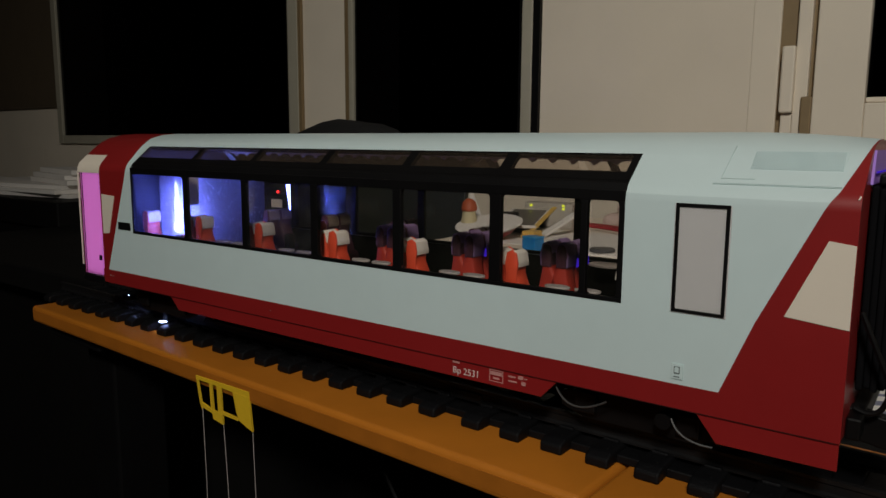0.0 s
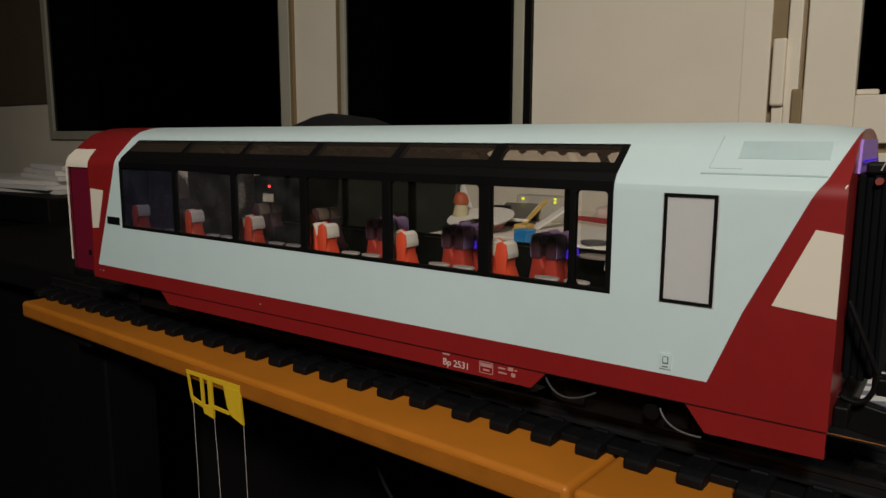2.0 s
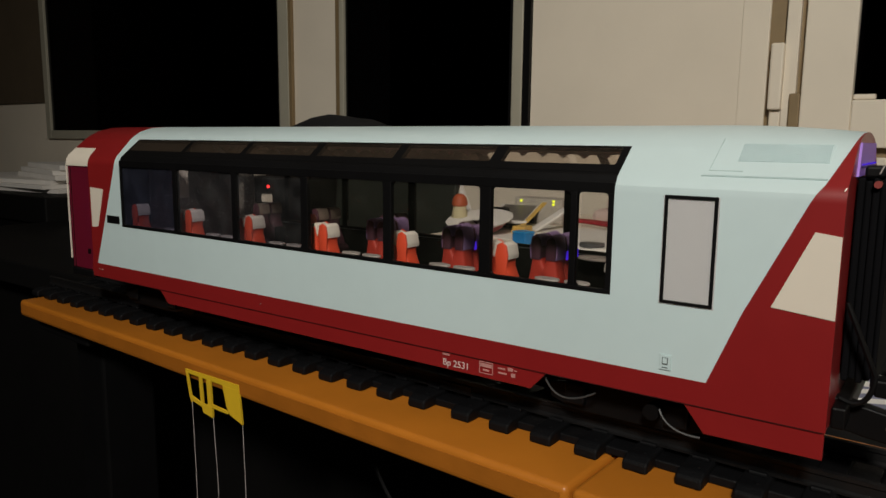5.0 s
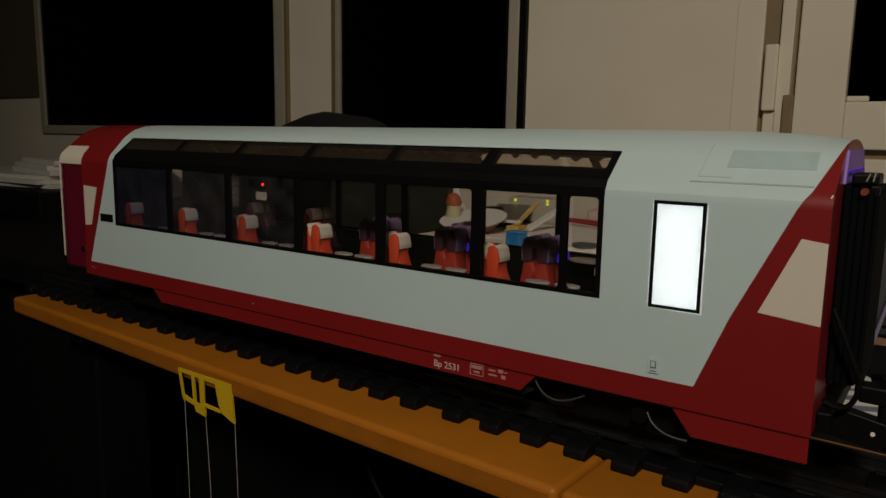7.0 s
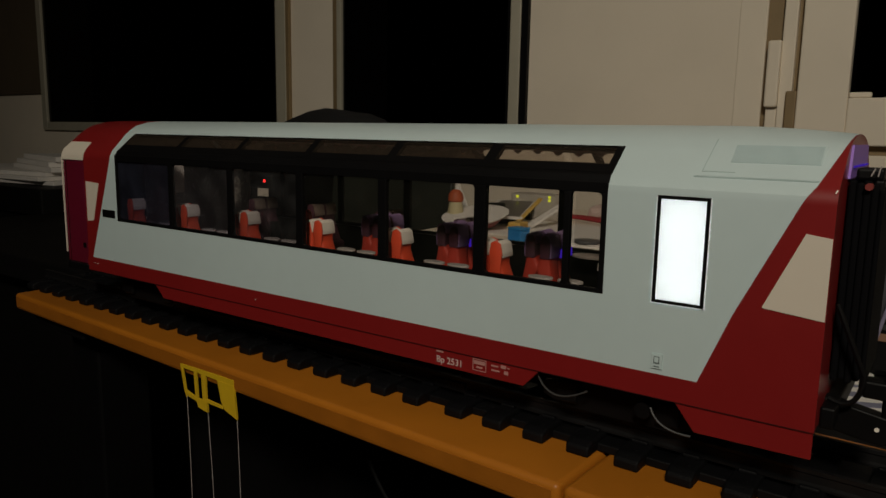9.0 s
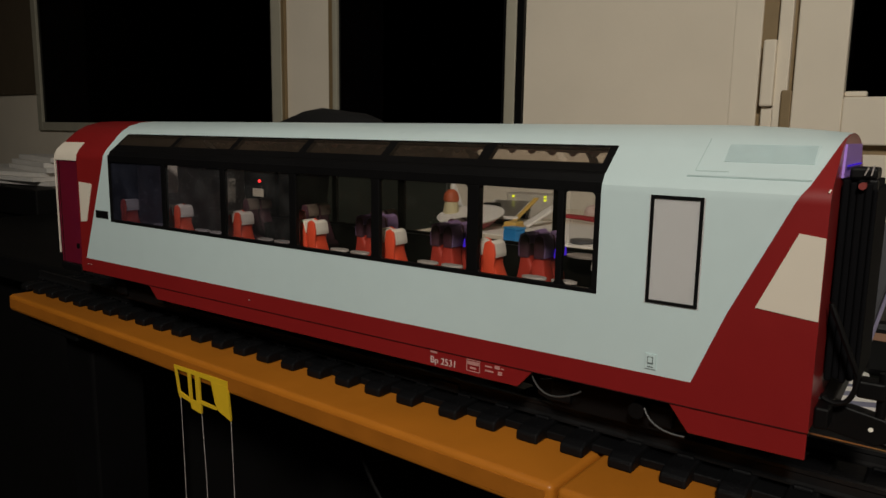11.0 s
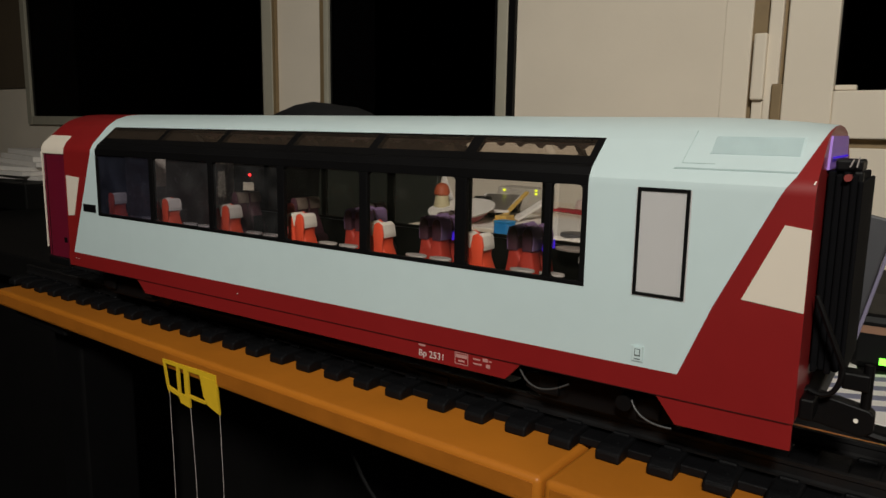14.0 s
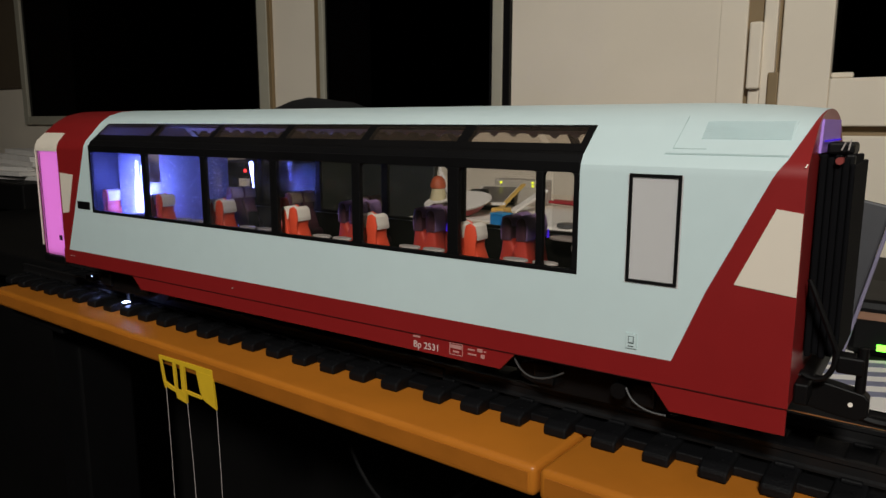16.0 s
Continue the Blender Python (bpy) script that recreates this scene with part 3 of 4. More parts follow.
        part("window_bar", slope_bar(WIN_A, WIN_B, -0.04 if far else 0.10, low), M_BLACK, coach, "black window surround")
        part("window_bar", slope_bar(WIN_A, WIN_B, 0.93, 1.0), M_BLACK, coach, "black window surround")
        part("window_bar", slope_bar(WIN_A, WIN_A + 0.002, low, 0.93), M_BLACK, coach, "black window surround")
        part("window_bar", slope_bar(WIN_B - 0.004, WIN_B, low, 0.93), M_BLACK, coach, "black window surround")
        for c, w in MULLIONS:
            if c < (0.44 if far else 0.5):
                part("window_bar", slope_bar(c - w / 2, c + w / 2, low, 0.93), M_BLACK, coach, "black window surround")
        if far:
            part("window_bar", slope_bar(0.470, 0.4745, low, 0.93), M_BLACK, coach, "black window surround")
        edges = [WIN_A + 0.0022] + [v for c, w in MULLIONS for v in (c - w / 2, c + w / 2)] + [WIN_B - 0.0030]
        for i, (x0, x1) in enumerate(zip(edges[0::2], edges[1::2])):
            lo, hi = sorted((y(0.0012, far), y(0.0020, far)))
            part("pane", box(x0, x1, lo, hi, 0.1012, 0.1495), M_PANE if far else {0: M_PANE_DIM, 1: M_PANE_DUSTY, 2: M_PANE_WORN}.get(i, M_PANE), coach, "clear tinted window pane")
        edges = edges[:-3] + [WIN_B - 0.004]
        for x0, x1 in zip(edges[0::2], edges[1::2]):
            # far panes towards the door are darkened to hide the lit wall behind
            part("roof_pane", slope_bar(x0, x1, low, 0.93), (M_FARROOF if x0 > 0.36 else M_FARROOF_DARKENED) if far else M_ROOFPANE, coach, "sloping roof pane of clear, brown or darkened glass")
    # cream patches on the red ends, the small black plate, the call button
    part("end_patch", prism([(0.5995, 0.1035), (0.6248, 0.1010), (0.6248, 0.1365), (0.6145, 0.1378)], "y", -0.0004, 0.0006), M_CREAM, coach, "cream painted window field")
    part("end_patch", prism([(0.0400, 0.0955), (0.0497, 0.0965), (0.0608, 0.1295), (0.0400, 0.1305)], "y", -0.0004, 0.0006), M_CREAM, coach, "cream painted window field")
    part("display_plate", box(0.0650, 0.0838, -0.0006, 0.0004, 0.1010, 0.1075, 0.0002, 1), M_BLACK, coach, "small black display plate")
    part("hatch", box(0.5518, 0.5574, -0.0004, 0.0004, 0.0660, 0.0737), M_LINE, coach, "small recessed hatch")
    part("hatch", box(0.5521, 0.5571, -0.0007, 0.0002, 0.0663, 0.0734), M_WHITE, coach)
    part("hatch_symbol", box(0.5532, 0.5560, -0.0009, 0.0002, 0.0688, 0.0724), M_RIM, coach)
    part("hatch_symbol", box(0.5536, 0.5556, -0.0011, 0.0002, 0.0695, 0.0721), M_WHITE, coach)
    part("hatch_symbol", box(0.5532, 0.5560, -0.0009, 0.0002, 0.0672, 0.0676), M_RIM, coach)
    # raised lines and the grille on the shoulder of the roof
    (ya, za), (yb, zb) = P[5], P[6]

    def on_slope(s):
        return ya + (yb - ya) * s, za + (zb - za) * s

    def slope_plate(name, x0, x1, s0, s1, mat, lift=0.0005, lean=0.0, label=""):
        q0, q1 = on_slope(s0), on_slope(s1)
        ny, nz = -(zb - za), (yb - ya)
        k = lift / math.hypot(ny, nz)
        bm = bmesh.new()
        rows = [[bm.verts.new((x, q[0] + ny * kk, q[1] + nz * kk)) for x, q in ((x0, q0), (x1, q0), (x1 + lean, q1), (x0 + lean, q1))] for kk in (-k * 0.5, k)]
        bm.faces.new(rows[0])
        bm.faces.new(rows[1])
        for i in range(4):
            j = (i + 1) % 4
            bm.faces.new((rows[0][i], rows[0][j], rows[1][j], rows[1][i]))
        return part(name, bm, mat, coach, label)
    slope_plate("roof_ledge", 0.5648, 0.6168, 0.105, 0.165, M_WHITE, 0.0007, label="raised ledge on the roof shoulder")
    slope_plate("ledge_line", 0.5645, 0.6168, 0.088, 0.105, M_LINE, 0.0004, label="shadowed joint under the ledge")
    slope_plate("panel_line", 0.5672, 0.5675, 0.27, 1.30, M_LINE, 0.0003, 0.0015, "fine panel joint")
    slope_plate("panel_line", 0.5675, 0.582, 0.265, 0.280, M_LINE, 0.0003, label="fine panel joint")
    slope_plate("grille", 0.5782, 0.6160, 0.58, 1.14, M_GREY, 0.0003, 0.0008, "grey ventilation grille")
    first = None
    for i in range(18):
        slope_plate("grille_slat", 0.5786, 0.6156, 0.59 + 0.030 * i, 0.604 + 0.030 * i, M_GREY, 0.0005)


COACH = thing("model_train_coach", "white and red model panorama coach standing on track", "model train")
coach_body(COACH)


def lettering(text, x, z, size, mat, parent, y=0.0008, name="lettering"):
    cu = bpy.data.curves.new(name, "FONT")
    cu.body, cu.size, cu.extrude = text, size, 0.0001
    tmp = new("tmp_text", cu)
    me = bpy.data.meshes.new_from_object(tmp.evaluated_get(bpy.context.evaluated_depsgraph_get()))
    bpy.data.objects.remove(tmp)
    me.materials.clear()
    me.materials.append(mat)
    ob = new(name, me)
    ob.parent = parent
    ob.matrix_basis = pose(x, y, z, 90, 0, 0)
    return tagged(ob, "white printed lettering")


def coach_ends(coach):
    # floor, underframe, end walls, partitions
    part("floor_plate", box(0.0800, LEN - 0.003, 0.003, WID - 0.003, 0.066, 0.070), M_COACH_FLOOR, coach, "brown coach floor")
    # black strip covers the white inner face of the far wall
    part("side_lining", box(0.0820, 0.5270, WID - 0.0036, WID - 0.0026, 0.0702, 0.0986), M_MATT, coach, "matt black strip added inside below the far windows")
    part("underframe", box(0.010, LEN - 0.010, 0.016, WID - 0.016, 0.046, 0.0655, 0.002), M_BLACK, coach, "black underframe")
    pts = [(p, q) for p, q in PROFILE] + [(WID - p, q) for p, q in PROFILE[::-1][1:]]
    pts = [(min(max(p, 0.0012), WID - 0.0012), q - (0.0010 if q > 0.15 else 0.0)) for p, q in pts]
    low = [(p, q - crown_fall(LEN, q + 0.001)) for p, q in pts]
    part("end_wall", prism(low, "x", LEN - 0.0035, LEN - 0.0002), M_RED, coach, "red painted end wall")
    inner = [(min(max(p, 0.0045), WID - 0.0045), q - 0.003) for p, q in pts]
    part("partition", prism(inner, "x", 0.0795, 0.0815), M_PARTITION, coach, "dark blue grey inner partition wall")
    part("info_panel", box(0.1226, 0.1233, 0.0275, 0.0415, 0.1235, 0.1545, 0.0002, 1), M_PAPER, coach, "cream panel on the plastic screen")
    part("partition", prism(inner, "x", 0.5275, 0.5295), M_MATT, coach, "dark inner partition wall")
    part("glass_screen", prism([(0.005, 0.0712), (WID - 0.005, 0.0712), (WID - 0.005, 0.150), (WID - 0.012, 0.158), (0.012, 0.158), (0.005, 0.150)], "x", 0.1220, 0.1226), M_SCREEN_GLASS, coach, "clear dusty plastic screen behind the first seats")
    part("end_wall", prism([(0.0125, 0.0515)] + [(p, q) for p, q in pts if p > 0.0125], "x", 0.0002, 0.0030), M_RED, coach, "red painted end wall")
    part("door_post", box(-0.0005, 0.0004, -0.0002, 0.0014, 0.0635, 0.1500, 0.0003, 1), M_CREAM, coach, "cream edge of the doorway")
    # the recessed door of translucent plastic
    part("door", box(0.0006, 0.0372, 0.0016, 0.0024, 0.0560, 0.1500), M_DOOR, coach, "dark red translucent entrance door")
    part("door_seal", box(0.0044, 0.0048, 0.0012, 0.0017, 0.0560, 0.1490), M_BLACK, coach, "thin dark door joint")
    part("door_button", box(0.0275, 0.0315, 0.0010, 0.0017, 0.0700, 0.0745), M_BLACK, coach, "small dark door button")
    part("door_jamb", box(0.0372, 0.0386, 0.0005, 0.0025, 0.0515, 0.1500), M_RED, coach)
    # unseen linings added to keep the lamp panels dark when slid away
    part("light_chamber", box(0.0374, 0.0770, 0.0026, 0.0032, 0.0516, 0.1500), M_MATT, coach)
    part("light_chamber", box(0.5758, 0.6120, 0.0024, 0.0030, 0.0960, 0.1512), M_MATT, coach, "unseen matt black lining that holds the lamp light in")
    part("step", box(0.002, 0.0370, -0.001, 0.0120, 0.0490, 0.0555, 0.001), M_BLACK, coach, "black door step")
    # unseen lining added behind the door and red flank to hold lamp light in
    part("light_chamber", box(0.0035, 0.0790, 0.0110, 0.0122, 0.0515, 0.1500), M_MATT, coach, "unseen matt black lining that holds the lamp light in")
    part("light_chamber", box(0.0772, 0.0790, 0.0034, 0.0110, 0.0516, 0.1500), M_MATT, coach)
    # the milky window with its black frame, and the chamber behind it
    part("lit_window", box(0.5496, 0.5752, -0.0002, 0.0003, 0.0984, 0.1500), M_SCREEN, coach, "milky white vestibule window")
    for x0, x1, z0, z1 in ((0.5502, 0.5518, 0.0990, 0.1503), (0.5730, 0.5746, 0.0990, 0.1503), (0.5518, 0.5730, 0.0990, 0.1004), (0.5518, 0.5730, 0.1487, 0.1503)):
        part("window_frame", box(x0, x1, -0.0010, 0.0002, z0, z1, 0.0002, 1), M_BLACK, coach, "thin black window frame")
    # gangway bellows on the near end
    for i in range(4):
        x = LEN + 0.0006 + 0.0029 * i
        k = 0.0012 * (i % 2)
        part("gangway_bellows", prism([(0.028 + k, 0.068 + k), (0.090 - k, 0.068 + k), (0.092 - k, 0.1600 - k), (0.026 + k, 0.1600 - k)], "x", x, x + 0.0028, 0.0008), M_BELLOWS, coach, "black folded gangway bellows")
    part("gangway_frame", prism([(0.030, 0.066), (0.088, 0.066), (0.090, 0.1560), (0.028, 0.1560)], "x", LEN + 0.0122, LEN + 0.0142, 0.0008), M_BELLOWS, coach)
    part("gangway_clip", box(LEN + 0.0025, LEN + 0.0132, 0.030, 0.050, 0.1600, 0.1652, 0.0012), M_BLACK, coach, "black clip on the gangway")
    part("gangway_clip", box(LEN + 0.0098, LEN + 0.0138, 0.029, 0.034, 0.1550, 0.1602, 0.0010), M_BLACK, coach)
    smooth(part("gangway_knob", rod((LEN + 0.0085, 0.0235, 0.1575), (LEN + 0.0085, 0.030, 0.1575), 0.0016, 16), material("red_knob", (0.22, 0.04, 0.035), 0.4), coach, "small dull red knob"))
    smooth(part("gangway_pin", tube([(LEN + 0.0086, 0.026, 0.1620), (LEN + 0.0100, 0.026, 0.1655)], 0.0003), M_TABLE, coach, "thin pale pin"))
    smooth(part("gangway_pin", tube([(LEN + 0.0112, 0.026, 0.1620), (LEN + 0.0120, 0.026, 0.1665)], 0.0003), M_TABLE, coach, "thin pale pin"))
    part("buffer_beam", box(LEN, LEN + 0.006, 0.012, 0.106, 0.050, 0.060, 0.001), M_BLACK, coach)
    arm = prism([(LEN - 0.004, 0.0470), (LEN + 0.012, 0.0440), (LEN + 0.024, 0.0425), (LEN + 0.0285, 0.0455), (LEN + 0.0285, 0.0535), (LEN + 0.0265, 0.0555), (LEN - 0.004, 0.0610)], "y", 0.026, 0.034, 0.0008)
    part("coupler", arm, M_BLACK, coach, "black coupler arm")
    part("coupler_hole", rod((LEN + 0.0215, 0.0256, 0.0500), (LEN + 0.0215, 0.0262, 0.0500), 0.0010, 12), M_COVER, coach, "pale hole in the coupler arm")
    smooth(part("coupler_hook", tube(bend((LEN + 0.024, 0.030, 0.0445), (LEN + 0.044, 0.030, 0.0390), (LEN + 0.047, 0.030, 0.0530)), 0.0022), M_BLACK, coach))
    smooth(part("heating_hose", tube(bend((LEN + 0.002, 0.018, 0.106), (LEN + 0.008, 0.018, 0.092), (LEN + 0.0150, 0.020, 0.0745)), 0.0012), M_BLACK, coach, "black hose beside the gangway"))
    smooth(part("heating_hose", tube(bend((LEN + 0.0150, 0.020, 0.0745), (LEN + 0.0140, 0.018, 0.0570), (LEN + 0.002, 0.020, 0.0625)), 0.0012), M_BLACK, coach, "black hose beside the gangway"))
    part("end_bracket", box(LEN + 0.0145, LEN + 0.0255, 0.024, 0.034, 0.0640, 0.0720, 0.001), M_BLACK, coach)
    part("end_pipe", rod((LEN + 0.0245, 0.028, 0.0560), (LEN + 0.0245, 0.028, 0.0760), 0.0022, 12), M_BLACK, coach)
    # bogies: frames, wheels, axle boxes
    for cx in (0.098, 0.528):
        for yy in (0.020, 0.094):
            part("bogie_frame", prism([(cx - 0.044, 0.032), (cx - 0.030, 0.027), (cx + 0.030, 0.027), (cx + 0.044, 0.032), (cx + 0.044, 0.040), (cx + 0.018, 0.046), (cx - 0.018, 0.046), (cx - 0.044, 0.040)], "y", yy, yy + 0.004, 0.0006), M_BLACK, coach, "black bogie side frame")
        for dx in (-0.028, 0.028):
            for yy in (0.0335, 0.0785):
                wheel = smooth(part("wheel", rod((cx + dx, yy, 0.0365), (cx + dx, yy + 0.006, 0.0365), 0.0150, 24), M_RAIL, coach, "dark metal wheel"))
                smooth(part("flange", rod((cx + dx, yy + (0.0055 if yy < 0.05 else -0.001), 0.0365), (cx + dx, yy + (0.0070 if yy < 0.05 else 0.0005), 0.0365), 0.0172, 24), M_RAIL, wheel))
            part("axle", rod((cx + dx, 0.030, 0.0365), (cx + dx, 0.088, 0.0365), 0.002), M_RAIL, coach)
            for yy in (0.0165, 0.098):
                part("axle_box", box(cx + dx - 0.006, cx + dx + 0.006, yy, yy + 0.0035, 0.031, 0.043, 0.001), M_BLACK, coach)
    # brake hoses hanging at the bogie
    smooth(part("hose", tube(bend((0.486, 0.006, 0.051), (0.494, 0.004, 0.030), (0.516, 0.008, 0.0435), 16), 0.00055), M_WIRE, coach, "thin grey hanging hose"))
    smooth(part("hose", tube(bend((0.551, 0.006, 0.0435), (0.556, 0.002, 0.034), (0.572, 0.004, 0.0345), 16), 0.0006), M_WIRE, coach, "thin grey hanging hose"))
    part("axle_cap", rod((0.546, 0.008, 0.040), (0.546, 0.016, 0.040), 0.0042, 16), M_BLACK, coach)
    # pale dots stand for small glints on the red band
    for x, z in ((0.262, 0.0572), (0.0480, 0.0585), (0.0525, 0.0583)):
        part("glint_dot", rod((x, -0.0007, z), (x, 0.0005, z), 0.0004, 8), M_TABLE, coach, "tiny pale dot painted for a glint")
    # tiny pale dot where the shoulder meets the end
    smooth(part("corner_dot", rod((LEN - 0.0012, 0.0010, 0.1552), (LEN - 0.0006, 0.0020, 0.1566), 0.00032, 10), M_COVER, coach, "tiny pale dot on the end corner"))
    # lettering on the skirt, small print as bars
    lettering("Bp 2531", 0.4222, 0.0430, 0.0057, M_LETTER, coach)
    for x0, x1, z0, z1 in ((0.4222, 0.4270, 0.0490, 0.0500), (0.4480, 0.4570, 0.0497, 0.0500), (0.4480, 0.4570, 0.0431, 0.0434), (0.4480, 0.4483, 0.0434, 0.0497), (0.4567, 0.4570, 0.0434, 0.0497), (0.4487, 0.4563, 0.0470, 0.0490), (0.4505, 0.4545, 0.0447, 0.0457), (0.4605, 0.4650, 0.0478, 0.0486), (0.4605, 0.4660, 0.0452, 0.0460), (0.4668, 0.4700, 0.0478, 0.0496), (0.4710, 0.4725, 0.0482, 0.0488), (0.4690, 0.4715, 0.0446, 0.0466)):
        part("printed_mark", box(x0, x1, 0.00075, 0.0014, z0, z1), M_MARK, coach, "small pale printed mark")


coach_ends(COACH)


def coach_inside(coach):
    # one seat: cushion and a backrest that narrows to a rounded head; it looks along +x
    back = [(-0.0110, 0.080), (0.0170, 0.080), (0.0085, 0.096), (0.0036, 0.104), (0.0040, 0.1105), (0.0028, 0.1150), (-0.0004, 0.1165), (-0.0036, 0.1152), (-0.0050, 0.1105), (-0.0046, 0.1040), (-0.0062, 0.096)]

    def slim(b):
        for v in b.verts:
            v.co.x *= 0.70
        return b

    def seat_shape(cheeks=True):
        bm = prism([(-0.004, 0.070), (0.018, 0.070), (0.019, 0.084), (0.016, 0.087), (0.0, 0.085)], "y", -0.0062, 0.0062, 0.0012)
        prism(back, "y", -0.0058, 0.0058, 0.0016, bm)
        if not cheeks:
            return slim(bm)
        # the cheek on the window side of the headrest
        cheek = [(-0.0058, 0.0960), (0.0050, 0.0960), (0.0046, 0.1040), (0.0056, 0.1106), (0.0040, 0.1162), (-0.0004, 0.1180), (-0.0047, 0.1166), (-0.0065, 0.1105), (-0.0052, 0.1040)]
        prism(cheek, "y", -0.0066, -0.0054, 0.0004, bm)
        return slim(bm)
    seat_mesh = smooth(part("seat", seat_shape(), M_SEAT, coach, "red orange plastic coach seat"))
    dark_mesh = smooth(part("seat", seat_shape(), M_SEAT_SHADED, coach, "coach seat in a dark colour for shade"))
    dark_mesh.matrix_basis = pose(0.0860, 0.0900, 0)
    plain_mesh = smooth(part("seat", seat_shape(False), M_SEAT_DIM, coach, "coach seat in a red darkened for shade"))
    plain_mesh.matrix_basis = pose(0.2507, 0.0600, 0)
    cover = prism([(0.0042, 0.1082), (0.0052, 0.1082), (0.0052, 0.1108), (0.0036, 0.1160), (-0.0004, 0.1176), (-0.0044, 0.1163), (-0.0062, 0.1105), (-0.0058, 0.1090), (-0.0051, 0.1105), (-0.0036, 0.1153), (-0.0004, 0.1166), (0.0028, 0.1151), (0.0040, 0.1105)], "y", -0.0054, 0.0064, 0.0002)
    cover_mesh = smooth(part("headrest_cover", slim(cover), M_COVER, seat_mesh, "white headrest cover"))
    shaded_cover_mesh = None
    # dark shell added round the seat head in place of its shade
    shade_shell = prism([(-0.0051, 0.1025), (0.0042, 0.1025), (0.0040, 0.1040), (0.0044, 0.1105), (0.0031, 0.1154), (-0.0004, 0.1169), (-0.0039, 0.1156), (-0.0054, 0.1105), (-0.0050, 0.1040)], "y", -0.0066, 0.0066, 0.0006)
    wrap = prism([(-0.0052, 0.1030), (-0.0062, 0.1030), (-0.0070, 0.1105), (-0.0050, 0.1166), (-0.0004, 0.1181), (0.0036, 0.1164), (0.0052, 0.1120), (0.0045, 0.1112), (0.0032, 0.1154), (-0.0004, 0.1170), (-0.0040, 0.1157), (-0.0056, 0.1105)], "y", -0.0058, 0.0058, 0.0002)
    shade_shell_mesh = wrap_mesh = table_mesh = None
    seat_mesh.matrix_basis = pose(0.0905, 0.0165, 0)

    def seat(x, y, turned, style="white"):
        """style: white covers, far seats darkened for shade, or middle seats coloured for violet light."""
        nonlocal shade_shell_mesh, wrap_mesh, shaded_cover_mesh
        o = again("seat", {"dark": dark_mesh, "shade_shell": plain_mesh}.get(style, seat_mesh), coach, pose(x, y, 0, 0, 0, 180 if turned else 0))
        tagged(o, {"dark": "coach seat in a dark colour for shade", "shade_shell": "coach seat in a red darkened for shade"}.get(style, "red orange plastic coach seat"))
        if style == "white":
            tagged(again("headrest_cover", cover_mesh, o, Matrix.Identity(4)), "white headrest cover")
        elif style == "dark":
            if shaded_cover_mesh is None:
                copy = cover_mesh.data.copy()
                copy.materials[0] = M_COVER_SHADED
                shaded_cover_mesh = new("headrest_cover", copy)
                shaded_cover_mesh.parent = o
                tagged(shaded_cover_mesh, "headrest cover in a grey brown for shade")
            else:
                tagged(again("headrest_cover", shaded_cover_mesh, o, Matrix.Identity(4)), "headrest cover in a grey brown for shade")
        elif shade_shell_mesh is None:
            shade_shell_mesh = smooth(part("seat_shade_shell", slim(shade_shell), M_SEAT_SHADED, o, "dark shell added for shade on the seat head"))
            wrap_mesh = smooth(part("headrest_cover", slim(wrap), M_COVER_VIOLET, o, "headrest cover coloured for violet light"))
        else:
            tagged(again("seat_shade_shell", shade_shell_mesh, o, Matrix.Identity(4)), "dark shell added for shade on the seat head")
            tagged(again("headrest_cover", wrap_mesh, o, Matrix.Identity(4)), "headrest cover coloured for violet light")
    for i in range(6):
        x = 0.0935 + 0.0733 * i
        # back to back seats by the near windows, single rows across the aisle
        if i > 0:
            at = x - 0.0014 + (0, 0.0003, 0.0, 0.0030, -0.0018, -0.0028)[i]
            seat(at, 0.0165, False)
            seat(at - 0.0098, 0.0165, True)
        for y in (0.0900, 0.1040):
            if i < 5 and (i > 0 or y > 0.1):
                seat(0.0860 + 0.0733 * i, y, False, "dark")
        if i < 3:
            for y in (0.0600, 0.0750):
                seat(0.4635 - 0.0675 * i, y, True, "shade_shell")
                seat(0.4542 - 0.0675 * i, y, False, "shade_shell")
        # oval tables on slim posts by the near windows
        for dx in (0.0210, 0.0390):
            if x + dx > 0.515:
                continue
            if table_mesh is None:
                pts = [(0.0076 * math.cos(a), 0.0042 * math.sin(a)) for a in (2 * math.pi * k / 24 for k in range(24))]
                top = rod((0, 0, -0.029), (0, 0, 0.0002), 0.0009, 8, bm=prism(pts, "z", 0.0, 0.0014, 0.0004))
                table_mesh = part("table", top, M_TABLE, coach, "pale oval table at the window")
                table_mesh.matrix_basis = pose(x + dx, 0.0170, 0.0984)
            else:
                again("table", table_mesh, coach, pose(x + dx, 0.0170, 0.0984))
    seat(0.5208, 0.0165, True)
    far = prism([(0.014 * math.cos(a), 0.0085 * math.sin(a)) for a in (2 * math.pi * k / 24 for k in range(24))], "z", 0.0, 0.0016, 0.0004)
    far = part("table", far, M_TABLE, coach, "pale oval table across the aisle")
    far.matrix_basis = pose(0.4720, 0.1060, 0.0975)
    # the scalloped lambrequin under the far roof glass
    pts = [(0.0885, 0.1735)]
    n = 260
    for i in range(n + 1):
        x = 0.0885 + (0.5245 - 0.0885) * i / n
        pts.append((x, 0.1666 - 0.0026 * max(0.0, math.cos(x * 420)) ** 1.4 - 0.0005 * math.sin(x * 71)))
    pts.append((0.5245, 0.1735))
    part("lambrequin", prism(pts, "y", 0.0960, 0.0968), M_TABLE, coach, "scalloped strip below the roof glass")
